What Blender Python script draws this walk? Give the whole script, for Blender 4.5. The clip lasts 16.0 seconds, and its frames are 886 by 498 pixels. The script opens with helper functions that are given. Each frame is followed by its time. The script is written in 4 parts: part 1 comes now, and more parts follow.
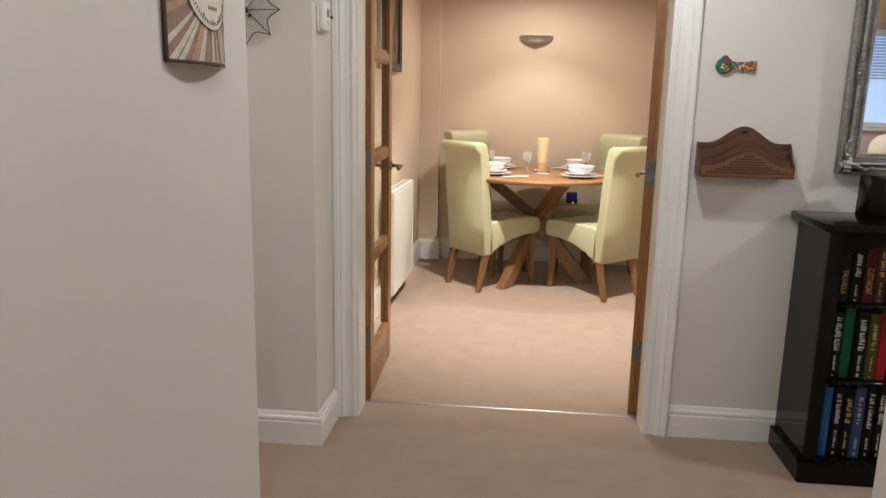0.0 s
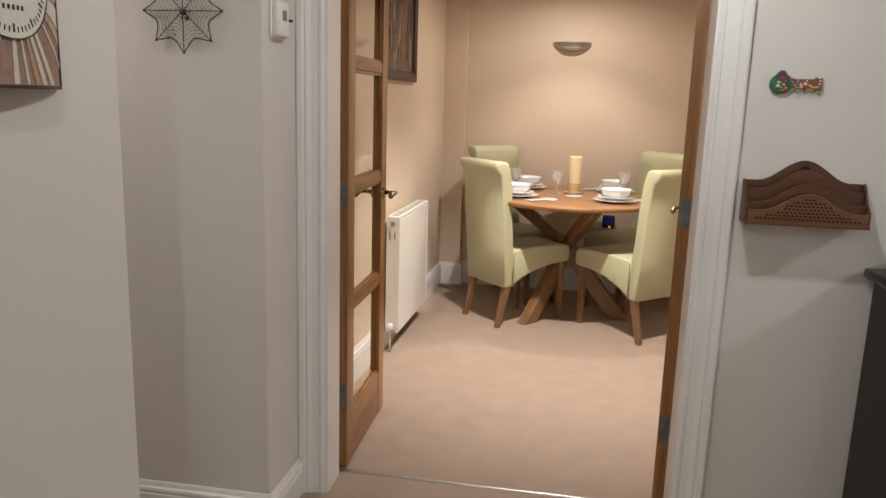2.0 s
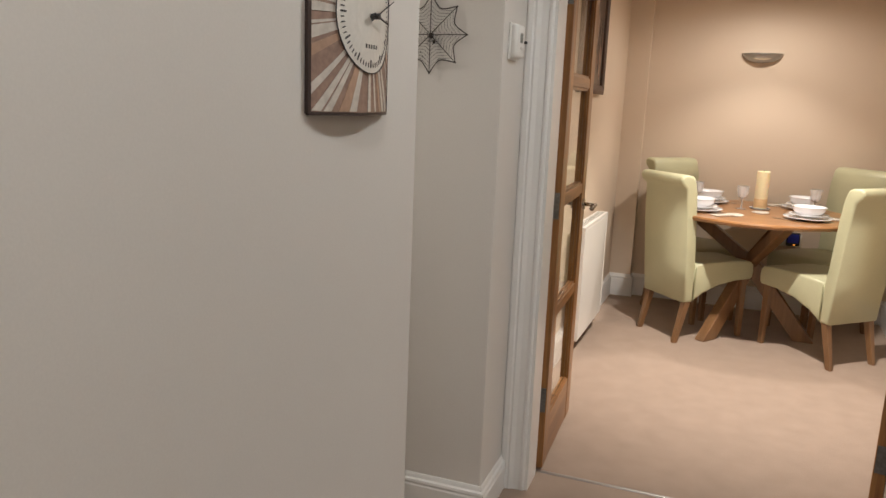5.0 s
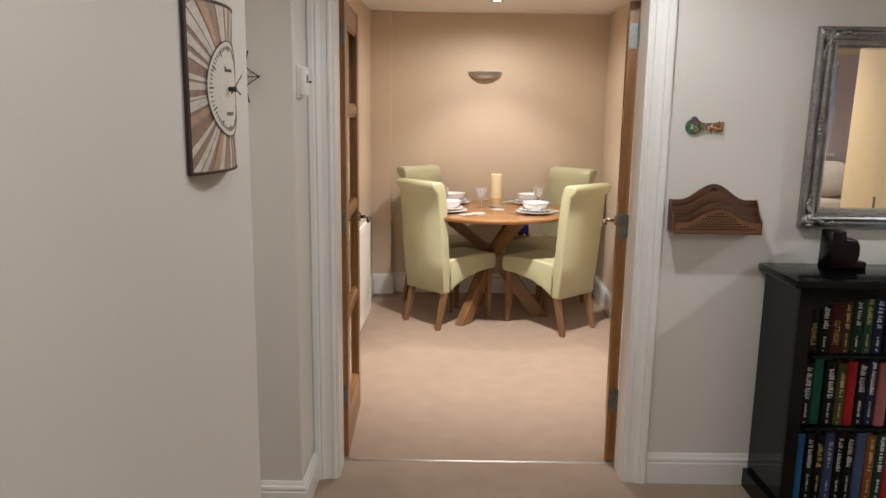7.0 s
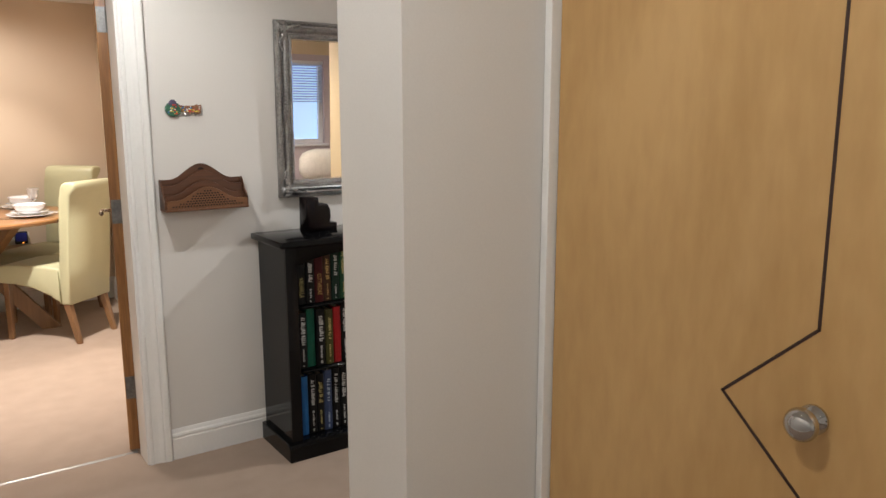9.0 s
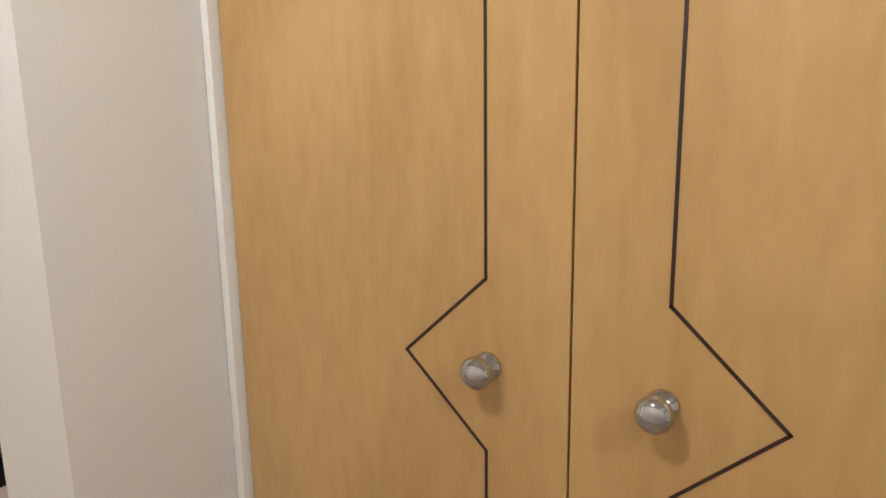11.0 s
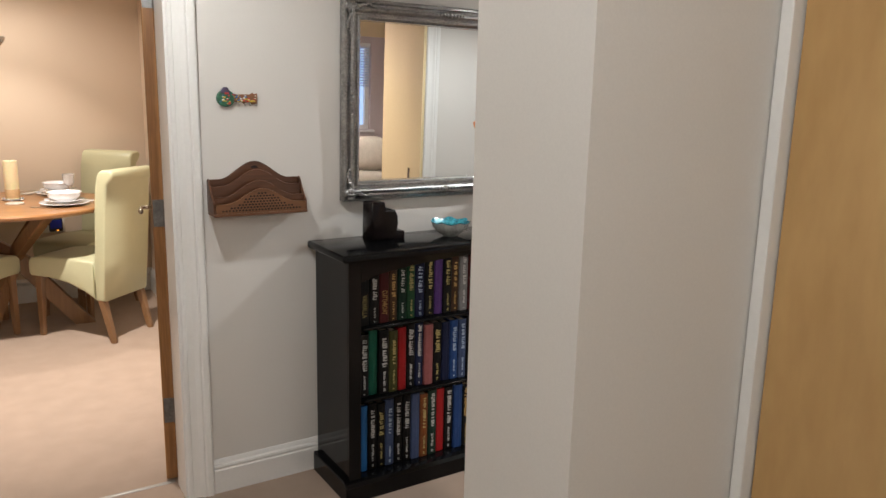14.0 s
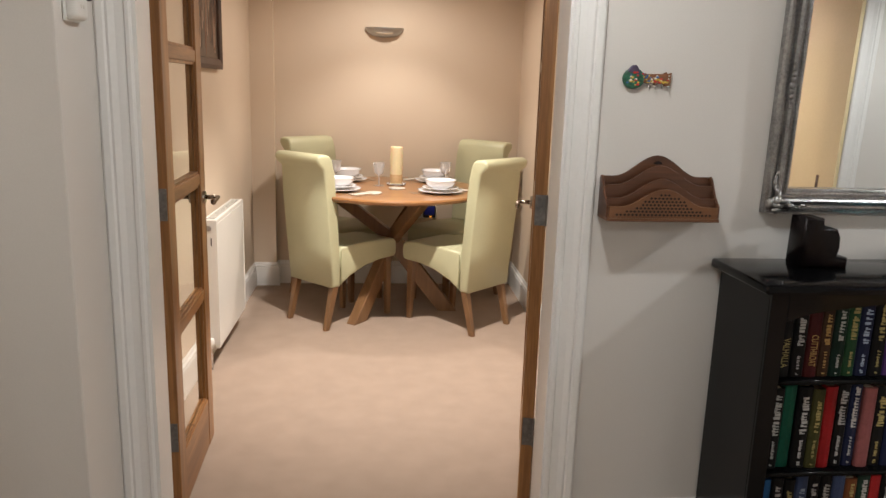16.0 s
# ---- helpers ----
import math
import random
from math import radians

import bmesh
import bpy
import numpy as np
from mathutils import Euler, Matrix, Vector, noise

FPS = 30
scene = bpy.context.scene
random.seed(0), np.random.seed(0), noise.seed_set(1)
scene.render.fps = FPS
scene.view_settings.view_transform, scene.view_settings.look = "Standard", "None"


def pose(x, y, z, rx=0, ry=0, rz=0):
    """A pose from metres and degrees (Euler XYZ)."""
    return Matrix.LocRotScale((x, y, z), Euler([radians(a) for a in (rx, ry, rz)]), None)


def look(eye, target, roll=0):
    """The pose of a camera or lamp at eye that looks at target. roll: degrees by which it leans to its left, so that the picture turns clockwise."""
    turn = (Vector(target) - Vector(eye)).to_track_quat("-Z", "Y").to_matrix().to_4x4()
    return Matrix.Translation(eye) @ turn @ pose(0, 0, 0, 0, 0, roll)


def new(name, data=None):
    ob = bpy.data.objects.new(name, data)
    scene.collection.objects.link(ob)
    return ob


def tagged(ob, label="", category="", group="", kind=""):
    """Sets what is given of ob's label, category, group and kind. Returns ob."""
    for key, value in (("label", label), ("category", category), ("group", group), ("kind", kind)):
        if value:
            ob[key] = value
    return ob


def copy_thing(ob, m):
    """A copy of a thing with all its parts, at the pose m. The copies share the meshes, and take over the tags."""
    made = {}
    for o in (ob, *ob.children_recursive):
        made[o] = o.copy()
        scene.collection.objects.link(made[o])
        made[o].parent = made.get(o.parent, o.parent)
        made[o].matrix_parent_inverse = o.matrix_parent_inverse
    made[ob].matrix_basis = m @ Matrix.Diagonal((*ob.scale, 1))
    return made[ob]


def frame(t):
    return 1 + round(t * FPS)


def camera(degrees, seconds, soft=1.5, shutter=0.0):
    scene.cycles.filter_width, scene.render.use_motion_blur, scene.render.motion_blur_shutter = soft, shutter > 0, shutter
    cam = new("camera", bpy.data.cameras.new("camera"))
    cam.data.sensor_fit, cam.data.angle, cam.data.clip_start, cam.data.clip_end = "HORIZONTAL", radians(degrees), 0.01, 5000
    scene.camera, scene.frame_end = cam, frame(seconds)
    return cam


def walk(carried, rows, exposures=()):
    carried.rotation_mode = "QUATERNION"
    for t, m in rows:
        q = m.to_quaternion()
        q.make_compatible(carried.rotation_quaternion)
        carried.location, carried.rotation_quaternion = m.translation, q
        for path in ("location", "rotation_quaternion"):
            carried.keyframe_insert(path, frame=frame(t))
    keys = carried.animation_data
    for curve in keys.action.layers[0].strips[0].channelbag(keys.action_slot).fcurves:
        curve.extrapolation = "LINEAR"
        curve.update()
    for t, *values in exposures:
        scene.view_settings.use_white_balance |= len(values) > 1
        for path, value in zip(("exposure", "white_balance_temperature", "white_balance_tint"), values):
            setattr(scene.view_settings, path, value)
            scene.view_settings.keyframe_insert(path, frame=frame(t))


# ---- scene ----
cam = camera(61.5, 16.0)
PATH = [
    (0, (0.025, 0.017, 1.359), (-0.164, 1.968, 0.958), 1.2),
    (0.5, (0.078, 0.18, 1.427), (-0.111, 2.131, 1.032), 1.4),
    (1, (0.151, 0.354, 1.458), (-0.041, 2.306, 1.067), 1.4),
    (1.5, (0.2, 0.534, 1.44), (-0.028, 2.481, 1.046), 1.4),
    (2, (0.191, 0.589, 1.418), (-0.136, 2.523, 1.024), 1.8),
    (2.5, (0.175, 0.52, 1.398), (-0.277, 2.429, 1.008), 2.0),
    (3, (0.174, 0.459, 1.382), (-0.404, 2.334, 0.993), 2.1),
    (3.5, (0.175, 0.447, 1.382), (-0.501, 2.288, 0.989), 2.1),
    (3.7, (0.164, 0.446, 1.38), (-0.524, 2.282, 0.984), 2.3),
    (5.8, (-0.115, 0.29, 1.483), (-0.766, 2.141, 1.098), 2.2),
    (6, (-0.096, 0.212, 1.487), (-0.648, 2.098, 1.114), 1.9),
    (6.5, (-0.146, 0.083, 1.537), (-0.38, 2.036, 1.17), 1.2),
    (7, (-0.184, 0.043, 1.545), (-0.185, 2.009, 1.177), 0.8),
    (7.5, (-0.175, 0.001, 1.536), (-0.037, 1.962, 1.168), 0.6),
    (8, (-0.129, -0.068, 1.52), (0.244, 1.863, 1.154), 0.3),
    (8.5, (-0.109, -0.114, 1.484), (0.658, 1.698, 1.125), 0.1),
    (9, (-0.077, -0.173, 1.467), (1.048, 1.442, 1.114), -0.1),
    (9.5, (-0.048, -0.195, 1.456), (1.368, 1.172, 1.1), -0.5),
    (10, (-0.016, -0.198, 1.417), (1.549, 0.993, 1.053), -0.6),
    (10.2, (0.003, -0.207, 1.422), (1.581, 0.948, 1.001), -0.9),
    (12.3, (0.079, -0.081, 1.44), (1.732, 0.981, 1.066), 0.1),
    (12.5, (0.078, -0.059, 1.452), (1.699, 1.048, 1.071), -0.0),
    (13, (0.078, 0.052, 1.469), (1.542, 1.357, 1.077), -0.0),
    (13.5, (0.028, 0.181, 1.445), (1.271, 1.706, 1.084), 0.6),
    (14, (-0.001, 0.302, 1.51), (1.054, 1.954, 1.114), 1.3),
    (14.5, (0.002, 0.418, 1.5), (0.94, 2.139, 1.1), 1.4),
    (15, (0.031, 0.519, 1.502), (0.722, 2.35, 1.088), 1.3),
    (15.5, (0.027, 0.658, 1.467), (0.391, 2.579, 1.047), 1.6),
    (16, (0.002, 0.814, 1.447), (0.215, 2.757, 1.027), 1.8),
]
STOPS = [(0, -0.70), (1.5, -0.88), (2.5, -0.93), (3.5, -0.88), (6, -0.90), (7.5, -0.82), (8.3, -0.72), (9, -0.48), (9.5, -0.14), (10, 0.06), (12.5, 0.04), (13, -0.18), (13.5, -0.42), (14, -0.60), (15, -0.68), (16, -0.80)]
walk(cam, [(t, look(eye, target, roll)) for t, eye, target, roll in PATH], STOPS)

# ---- light ----
HALL_WARM = (0.985, 0.985, 0.965)
HALL_COOL = (0.95, 0.985, 1.0)
CORRIDOR_FILL = (1.0, 0.94, 0.86)
DINING_WARM = (1.0, 0.915, 0.83)
world = bpy.data.worlds.new("world")
scene.world = world
world.use_nodes = True
sky = world.node_tree.nodes.new("ShaderNodeTexSky")
sky.sky_type, sky.sun_disc = "NISHITA", False
sky.sun_elevation, sky.sun_rotation = radians(25), radians(180)
world.node_tree.links.new(sky.outputs[0], world.node_tree.nodes["Background"].inputs[0])
world.node_tree.nodes["Background"].inputs[1].default_value = 0.08
CEIL = 2.315


def spot(x, y, watts, colour, cone, blend, tilt=0.0):
    data = bpy.data.lights.new("downlight_or_fill_beam", "SPOT")
    data.energy, data.color, data.spot_size, data.spot_blend, data.shadow_soft_size = watts, colour, radians(cone), blend, 0.035
    new("downlight_or_fill_beam", data).matrix_world = pose(x, y, CEIL - 0.03, tilt)


# First three placed from cast shadows; the last two are unseen, added as fill.
HALL_LAMPS = [(0.36, 2.28), (2.70, 2.28), (-0.06, 0.42), (0.12, -1.2), (3.9, 1.9)]
HALL_WATTS = [54, 92, 40, 36, 8]
DINING_LAMPS = [(0.175, 5.587), (0.175, 4.26)]
for (x, y), watts, cone in zip(HALL_LAMPS, HALL_WATTS, (176, 156, 176, 176, 176)):
    spot(x, y, watts, HALL_COOL if x > 2 else HALL_WARM, cone, 0.5)
# Unseen corridor lamp, added to brighten the web wall and the wall end.
spot(-1.9, 2.3, 42, CORRIDOR_FILL, 170, 0.7)
# Unseen bedroom lamp, added to brighten the bedroom in the mirror.
spot(2.12, -0.4, 290, DINING_WARM, 160, 0.7)
for (x, y), watts, cone, blend, tilt in zip(DINING_LAMPS, (72, 490), (102, 94), (0.5, 1.0), (0, 9)):
    spot(x, y, watts, DINING_WARM, cone, blend, tilt)
# Wide extra beams at the same two lamps, added to fill the dining room.
spot(*DINING_LAMPS[0], 50, DINING_WARM, 172, 0.6)
spot(*DINING_LAMPS[1], 12, DINING_WARM, 172, 0.6)


# ---- materials ----
def mat(name, base, rough=0.5, metal=0.0, vary=0.12, scale=6.0, grain=90.0, bump=0.05, coat=0.0, stretch=(1, 1, 1), alpha=None):
    m = bpy.data.materials.new(name)
    m.use_nodes = True
    nt = m.node_tree
    b = nt.nodes["Principled BSDF"]
    b.inputs["Roughness"].default_value, b.inputs["Metallic"].default_value = rough, metal
    b.inputs["Coat Weight"].default_value = coat
    b.inputs["Coat Roughness"].default_value = 0.12
    co = nt.nodes.new("ShaderNodeTexCoord")
    mp = nt.nodes.new("ShaderNodeMapping")
    mp.inputs["Scale"].default_value = stretch
    nt.links.new(co.outputs["Object"], mp.inputs[0])
    big = nt.nodes.new("ShaderNodeTexNoise")
    big.inputs["Scale"].default_value, big.inputs["Detail"].default_value = scale, 4
    fine = nt.nodes.new("ShaderNodeTexNoise")
    fine.inputs["Scale"].default_value, fine.inputs["Detail"].default_value = grain, 3
    nt.links.new(mp.outputs[0], big.inputs[0])
    nt.links.new(mp.outputs[0], fine.inputs[0])
    add = nt.nodes.new("ShaderNodeMath")
    add.operation = "ADD"
    nt.links.new(big.outputs[0], add.inputs[0])
    nt.links.new(fine.outputs[0], add.inputs[1])
    ramp = nt.nodes.new("ShaderNodeMapRange")
    ramp.inputs[1].default_value, ramp.inputs[2].default_value = 0.7, 1.3
    ramp.inputs[3].default_value, ramp.inputs[4].default_value = 1 - vary, 1 + vary
    nt.links.new(add.outputs[0], ramp.inputs[0])
    mul = nt.nodes.new("ShaderNodeVectorMath")
    mul.operation = "SCALE"
    mul.inputs[0].default_value = base
    nt.links.new(ramp.outputs[0], mul.inputs["Scale"])
    nt.links.new(mul.outputs[0], b.inputs["Base Color"])
    if bump:
        bp = nt.nodes.new("ShaderNodeBump")
        bp.inputs["Strength"].default_value, bp.inputs["Distance"].default_value = bump, 0.004
        nt.links.new(fine.outputs[0], bp.inputs["Height"])
        nt.links.new(bp.outputs[0], b.inputs["Normal"])
    return m


def wood(name, light, dark, rough=0.4, axis=2, ring=9.0, coat=0.2, contrast=(0.3, 0.75), along=0.05):
    """Grain that runs along one axis of the object."""
    m = mat(name, light, rough, coat=coat, bump=0.0)
    nt = m.node_tree
    b = nt.nodes["Principled BSDF"]
    co = nt.nodes["Texture Coordinate"]
    mp = nt.nodes.new("ShaderNodeMapping")
    s = [1.0, 1.0, 1.0]
    s[axis] = along
    mp.inputs["Scale"].default_value = s
    nt.links.new(co.outputs["Object"], mp.inputs[0])
    n1 = nt.nodes.new("ShaderNodeTexNoise")
    n1.inputs["Scale"].default_value, n1.inputs["Detail"].default_value, n1.inputs["Distortion"].default_value = ring, 6, 1.2
    n2 = nt.nodes.new("ShaderNodeTexNoise")
    n2.inputs["Scale"].default_value, n2.inputs["Detail"].default_value = ring * 14, 3
    nt.links.new(mp.outputs[0], n1.inputs[0])
    nt.links.new(mp.outputs[0], n2.inputs[0])
    mix = nt.nodes.new("ShaderNodeMath")
    mix.operation, mix.inputs[1].default_value = "MULTIPLY_ADD", 0.35
    nt.links.new(n2.outputs[0], mix.inputs[0])
    nt.links.new(n1.outputs[0], mix.inputs[2])
    ramp = nt.nodes.new("ShaderNodeValToRGB")
    ramp.color_ramp.elements[0].position, ramp.color_ramp.elements[0].color = contrast[0] + 0.15, (*dark, 1)
    ramp.color_ramp.elements[1].position, ramp.color_ramp.elements[1].color = contrast[1] + 0.15, (*light, 1)
    nt.links.new(mix.outputs[0], ramp.inputs[0])
    nt.links.new(ramp.outputs[0], b.inputs["Base Color"])
    bp = nt.nodes.new("ShaderNodeBump")
    bp.inputs["Strength"].default_value, bp.inputs["Distance"].default_value = 0.06, 0.002
    nt.links.new(n2.outputs[0], bp.inputs["Height"])
    nt.links.new(bp.outputs[0], b.inputs["Normal"])
    return m


def glow(name, colour, strength):
    m = bpy.data.materials.new(name)
    m.use_nodes = True
    b = m.node_tree.nodes["Principled BSDF"]
    b.inputs["Base Color"].default_value = (*colour, 1)
    b.inputs["Emission Color"].default_value = (*colour, 1)
    b.inputs["Emission Strength"].default_value = strength
    return m


def clear(name, colour=(1, 1, 1), rough=0.0, ior=1.45):
    m = bpy.data.materials.new(name)
    m.use_nodes = True
    b = m.node_tree.nodes["Principled BSDF"]
    b.inputs["Base Color"].default_value = (*colour, 1)
    b.inputs["Transmission Weight"].default_value, b.inputs["Roughness"].default_value, b.inputs["IOR"].default_value = 1.0, rough, ior
    return m


M_WALL = mat("hall_paint", (0.695, 0.667, 0.63), 0.75, vary=0.025, scale=1.5, grain=260, bump=0.03)
M_DWALL = mat("dining_paint", (0.675, 0.556, 0.437), 0.75, vary=0.025, scale=1.5, grain=260, bump=0.03)
M_CREAM = mat("cream_paint_and_warm_light", (0.74, 0.60, 0.36), 0.5, vary=0.03, scale=2)
M_LILAC = mat("lilac_paint", (0.58, 0.50, 0.50), 0.75, vary=0.03, scale=2)
M_CEIL = mat("ceiling_paint", (0.82, 0.80, 0.77), 0.8, vary=0.02, scale=2, grain=200, bump=0.03)
M_CARPET = mat("carpet", (0.375, 0.285, 0.225), 0.98, vary=0.08, scale=8, grain=420, bump=0.7)
M_WHITE = mat("white_gloss", (0.80, 0.79, 0.77), 0.28, vary=0.02, scale=4, bump=0.01)
M_OAK = wood("oak_door", (0.38, 0.178, 0.058), (0.20, 0.083, 0.024), 0.38, 2, 14, contrast=(0.38, 0.64))
M_OAKX = wood("oak_rail", (0.38, 0.178, 0.058), (0.20, 0.083, 0.024), 0.38, 1, 14, contrast=(0.38, 0.64))
M_TABLE = wood("table_oak", (0.39, 0.19, 0.072), (0.24, 0.106, 0.038), 0.3, 0, 7, coat=0.3)
M_LEG = wood("leg_oak", (0.25, 0.133, 0.058), (0.15, 0.074, 0.032), 0.4, 2, 10)
M_BEECH = wood("beech_veneer", (0.585, 0.366, 0.150), (0.44, 0.255, 0.092), 0.33, 2, 2.6, coat=0.15, contrast=(0.36, 0.74), along=0.30)
M_INLAY = mat("dark_inlay", (0.035, 0.014, 0.01), 0.4, vary=0.2)
M_LEATHER = mat("lime_leather", (0.49, 0.48, 0.31), 0.42, vary=0.05, scale=5, grain=160, bump=0.12)
M_SEAM = mat("leather_seam", (0.36, 0.36, 0.21), 0.6, vary=0.08)
M_CHROME = mat("chrome", (0.75, 0.75, 0.76), 0.12, 1.0, vary=0.03, bump=0)
M_STEEL = mat("brushed_steel", (0.42, 0.41, 0.40), 0.36, 1.0, vary=0.08)
M_HINGE = mat("worn_hinge_steel", (0.20, 0.195, 0.19), 0.42, 0.9, vary=0.25, scale=30)
M_PEWTER = mat("pewter", (0.34, 0.335, 0.33), 0.36, 1.0, vary=0.28, scale=22, grain=120, bump=0.35)
M_NICKEL = mat("polished_nickel", (0.52, 0.52, 0.52), 0.05, 1.0, vary=0.06, bump=0)
M_BRONZE = mat("antique_nickel", (0.36, 0.31, 0.25), 0.2, 1.0, vary=0.15)
M_BLACK = mat("black_gloss", (0.003, 0.003, 0.0035), 0.09, vary=0.2, scale=4, bump=0.012)
M_BLACK.node_tree.nodes["Principled BSDF"].inputs["Specular IOR Level"].default_value = 0.22
M_RACK = wood("carved_redwood", (0.135, 0.052, 0.023), (0.06, 0.022, 0.010), 0.38, 0, 14, coat=0.25)
# Same redwood made lighter, so the front panel and base look lit.
M_RACK_LIT = wood("carved_redwood_lit", (0.20, 0.085, 0.033), (0.105, 0.041, 0.016), 0.4, 0, 14, coat=0.2)
M_FRET_SHADE = mat("fret_hole_shade", (0.012, 0.005, 0.003), 0.8, vary=0.2)
M_EBONY = mat("ebony", (0.006, 0.0035, 0.0035), 0.25, vary=0.3, scale=20, bump=0.1)
M_EBONY.node_tree.nodes["Principled BSDF"].inputs["Specular IOR Level"].default_value = 0.2
M_IRON = mat("dark_wire", (0.05, 0.04, 0.035), 0.5, 0.6, vary=0.2)
M_CHINA = mat("white_china", (0.82, 0.82, 0.84), 0.12, vary=0.01, bump=0, coat=0.4)
M_LINEN = mat("linen", (0.50, 0.45, 0.38), 0.85, vary=0.25, scale=40, grain=300, bump=0.2)
M_WAX = mat("candle_wax", (0.86, 0.74, 0.48), 0.45, vary=0.05, scale=15, bump=0.03)
M_WAX.node_tree.nodes["Principled BSDF"].inputs["Subsurface Weight"].default_value = 0.25
M_GLASS = clear("crystal", (0.98, 0.98, 0.99), 0.04)
M_GLASS.node_tree.nodes["Principled BSDF"].inputs["Transmission Weight"].default_value = 0.72
M_PANE = clear("door_glass", (0.97, 0.99, 0.97), 0.0, 1.1)
M_MIRROR = mat("mirror_silver", (0.90, 0.91, 0.90), 0.0, 1.0, vary=0.0, bump=0)
M_RAD = mat("radiator_enamel", (0.78, 0.76, 0.72), 0.3, vary=0.02, bump=0)
M_PLASTIC = mat("white_plastic", (0.78, 0.77, 0.74), 0.4, vary=0.02, bump=0)
M_DARK = mat("dark_plastic", (0.02, 0.02, 0.022), 0.4, vary=0.1)
M_LCD_SLOT = mat("lcd_and_slot_grey", (0.20, 0.22, 0.20), 0.2, vary=0.05, bump=0)
M_TURQ = mat("turquoise_glaze", (0.06, 0.34, 0.42), 0.12, vary=0.6, scale=45, coat=0.5)
M_SHELL = mat("silver_glaze", (0.55, 0.56, 0.53), 0.2, 0.3, vary=0.3, scale=30, bump=0.3)
M_ROSE = mat("orange_petal", (0.82, 0.30, 0.11), 0.55, vary=0.2, scale=20)
M_LEAF = mat("rose_leaf", (0.035, 0.095, 0.03), 0.45, vary=0.3, scale=15)
M_CLOTH = mat("cream_cloth", (0.50, 0.46, 0.40), 0.9, vary=0.1, scale=18, bump=0.3)
M_BLIND = mat("blind_slat", (0.62, 0.68, 0.75), 0.5, vary=0.03)
M_DAY = glow("daylight", (0.46, 0.66, 1.0), 1.2)
M_BULB = glow("lamp_face", (1.0, 0.85, 0.62), 14.0)
M_BLUE = glow("blue_display", (0.012, 0.02, 0.20), 0.16)
M_AMBER = glow("amber_led", (1.0, 0.35, 0.05), 3.0)


# ---- mesh helpers ----
def empty(name, m=None, label="", category="", group="", kind=""):
    ob = new(name)
    ob.empty_display_size = 0.05
    if m is not None:
        ob.matrix_world = m
    return tagged(ob, label, category, group, kind)


def part(name, bm, material, parent=None, label="", smooth=False):
    me = bpy.data.meshes.new(name)
    bmesh.ops.recalc_face_normals(bm, faces=bm.faces)
    bm.to_mesh(me)
    bm.free()
    me.materials.append(material)
    if smooth:
        for p in me.polygons:
            p.use_smooth = True
    ob = new(name, me)
    ob.parent = parent
    return tagged(ob, label)


def cuboid(bm, a, b, bevel=0.0, turn=None):
    got = bmesh.ops.create_cube(bm, size=1)
    vs = got["verts"]
    for v in vs:
        v.co = Vector([(a[i] + b[i]) / 2 + v.co[i] * (b[i] - a[i]) for i in range(3)])
    if bevel:
        es = list({e for v in vs for e in v.link_edges})
        done = bmesh.ops.bevel(bm, geom=es, offset=bevel, segments=2, profile=0.5, affect="EDGES")
        vs = list({v for v in vs if v.is_valid} | set(done["verts"]))
    if turn is not None:
        for v in vs:
            v.co = turn @ v.co
    return bm


def block(a, b, bevel=0.0, turn=None):
    return cuboid(bmesh.new(), a, b, bevel, turn)


def prism(points, axis, lo, hi, bevel=0.0, segments=2):
    """A polygon given in the two other axes (in order), drawn out along one axis."""
    bm = bmesh.new()
    rest = [i for i in range(3) if i != axis]
    vs = []
    for p in points:
        co = [0, 0, 0]
        co[rest[0]], co[rest[1]], co[axis] = p[0], p[1], lo
        vs.append(bm.verts.new(co))
    f = bm.faces.new(vs)
    got = bmesh.ops.extrude_face_region(bm, geom=[f])
    for g in got["geom"]:
        if isinstance(g, bmesh.types.BMVert):
            g.co[axis] = hi
    if bevel:
        flat = [e for e in bm.edges if abs(e.verts[0].co[axis] - e.verts[1].co[axis]) < 1e-6]
        bmesh.ops.bevel(bm, geom=flat, offset=bevel, segments=segments, profile=0.5, affect="EDGES")
    return bm


def lathe(profile, seg=24, bm=None, at=(0, 0, 0)):
    """Rows of (radius, height) turned round z."""
    bm = bm or bmesh.new()
    rings = []
    for r, z in profile:
        if r < 1e-5:
            rings.append([bm.verts.new((at[0], at[1], at[2] + z))])
        else:
            rings.append([bm.verts.new((at[0] + r * math.cos(2 * math.pi * k / seg), at[1] + r * math.sin(2 * math.pi * k / seg), at[2] + z)) for k in range(seg)])
    for lo, hi in zip(rings, rings[1:]):
        for k in range(seg):
            j = (k + 1) % seg
            if len(lo) == 1 and len(hi) > 1:
                bm.faces.new((lo[0], hi[k], hi[j]))
            elif len(hi) == 1 and len(lo) > 1:
                bm.faces.new((lo[k], lo[j], hi[0]))
            elif len(lo) > 1:
                bm.faces.new((lo[k], lo[j], hi[j], hi[k]))
    return bm


def rod(bm, a, b, r, r2=None, seg=8):
    a, b = Vector(a), Vector(b)
    m = Matrix.Translation((a + b) / 2) @ (b - a).to_track_quat("Z", "Y").to_matrix().to_4x4()
    bmesh.ops.create_cone(bm, cap_ends=True, segments=seg, radius1=r, radius2=r if r2 is None else r2, depth=(b - a).length, matrix=m)
    return bm


def ball(bm, c, r, squash=(1, 1, 1), sub=2):
    got = bmesh.ops.create_icosphere(bm, subdivisions=sub, radius=r)
    for v in got["verts"]:
        v.co = Vector(c) + Vector([v.co[i] * squash[i] for i in range(3)])
    return got["verts"]


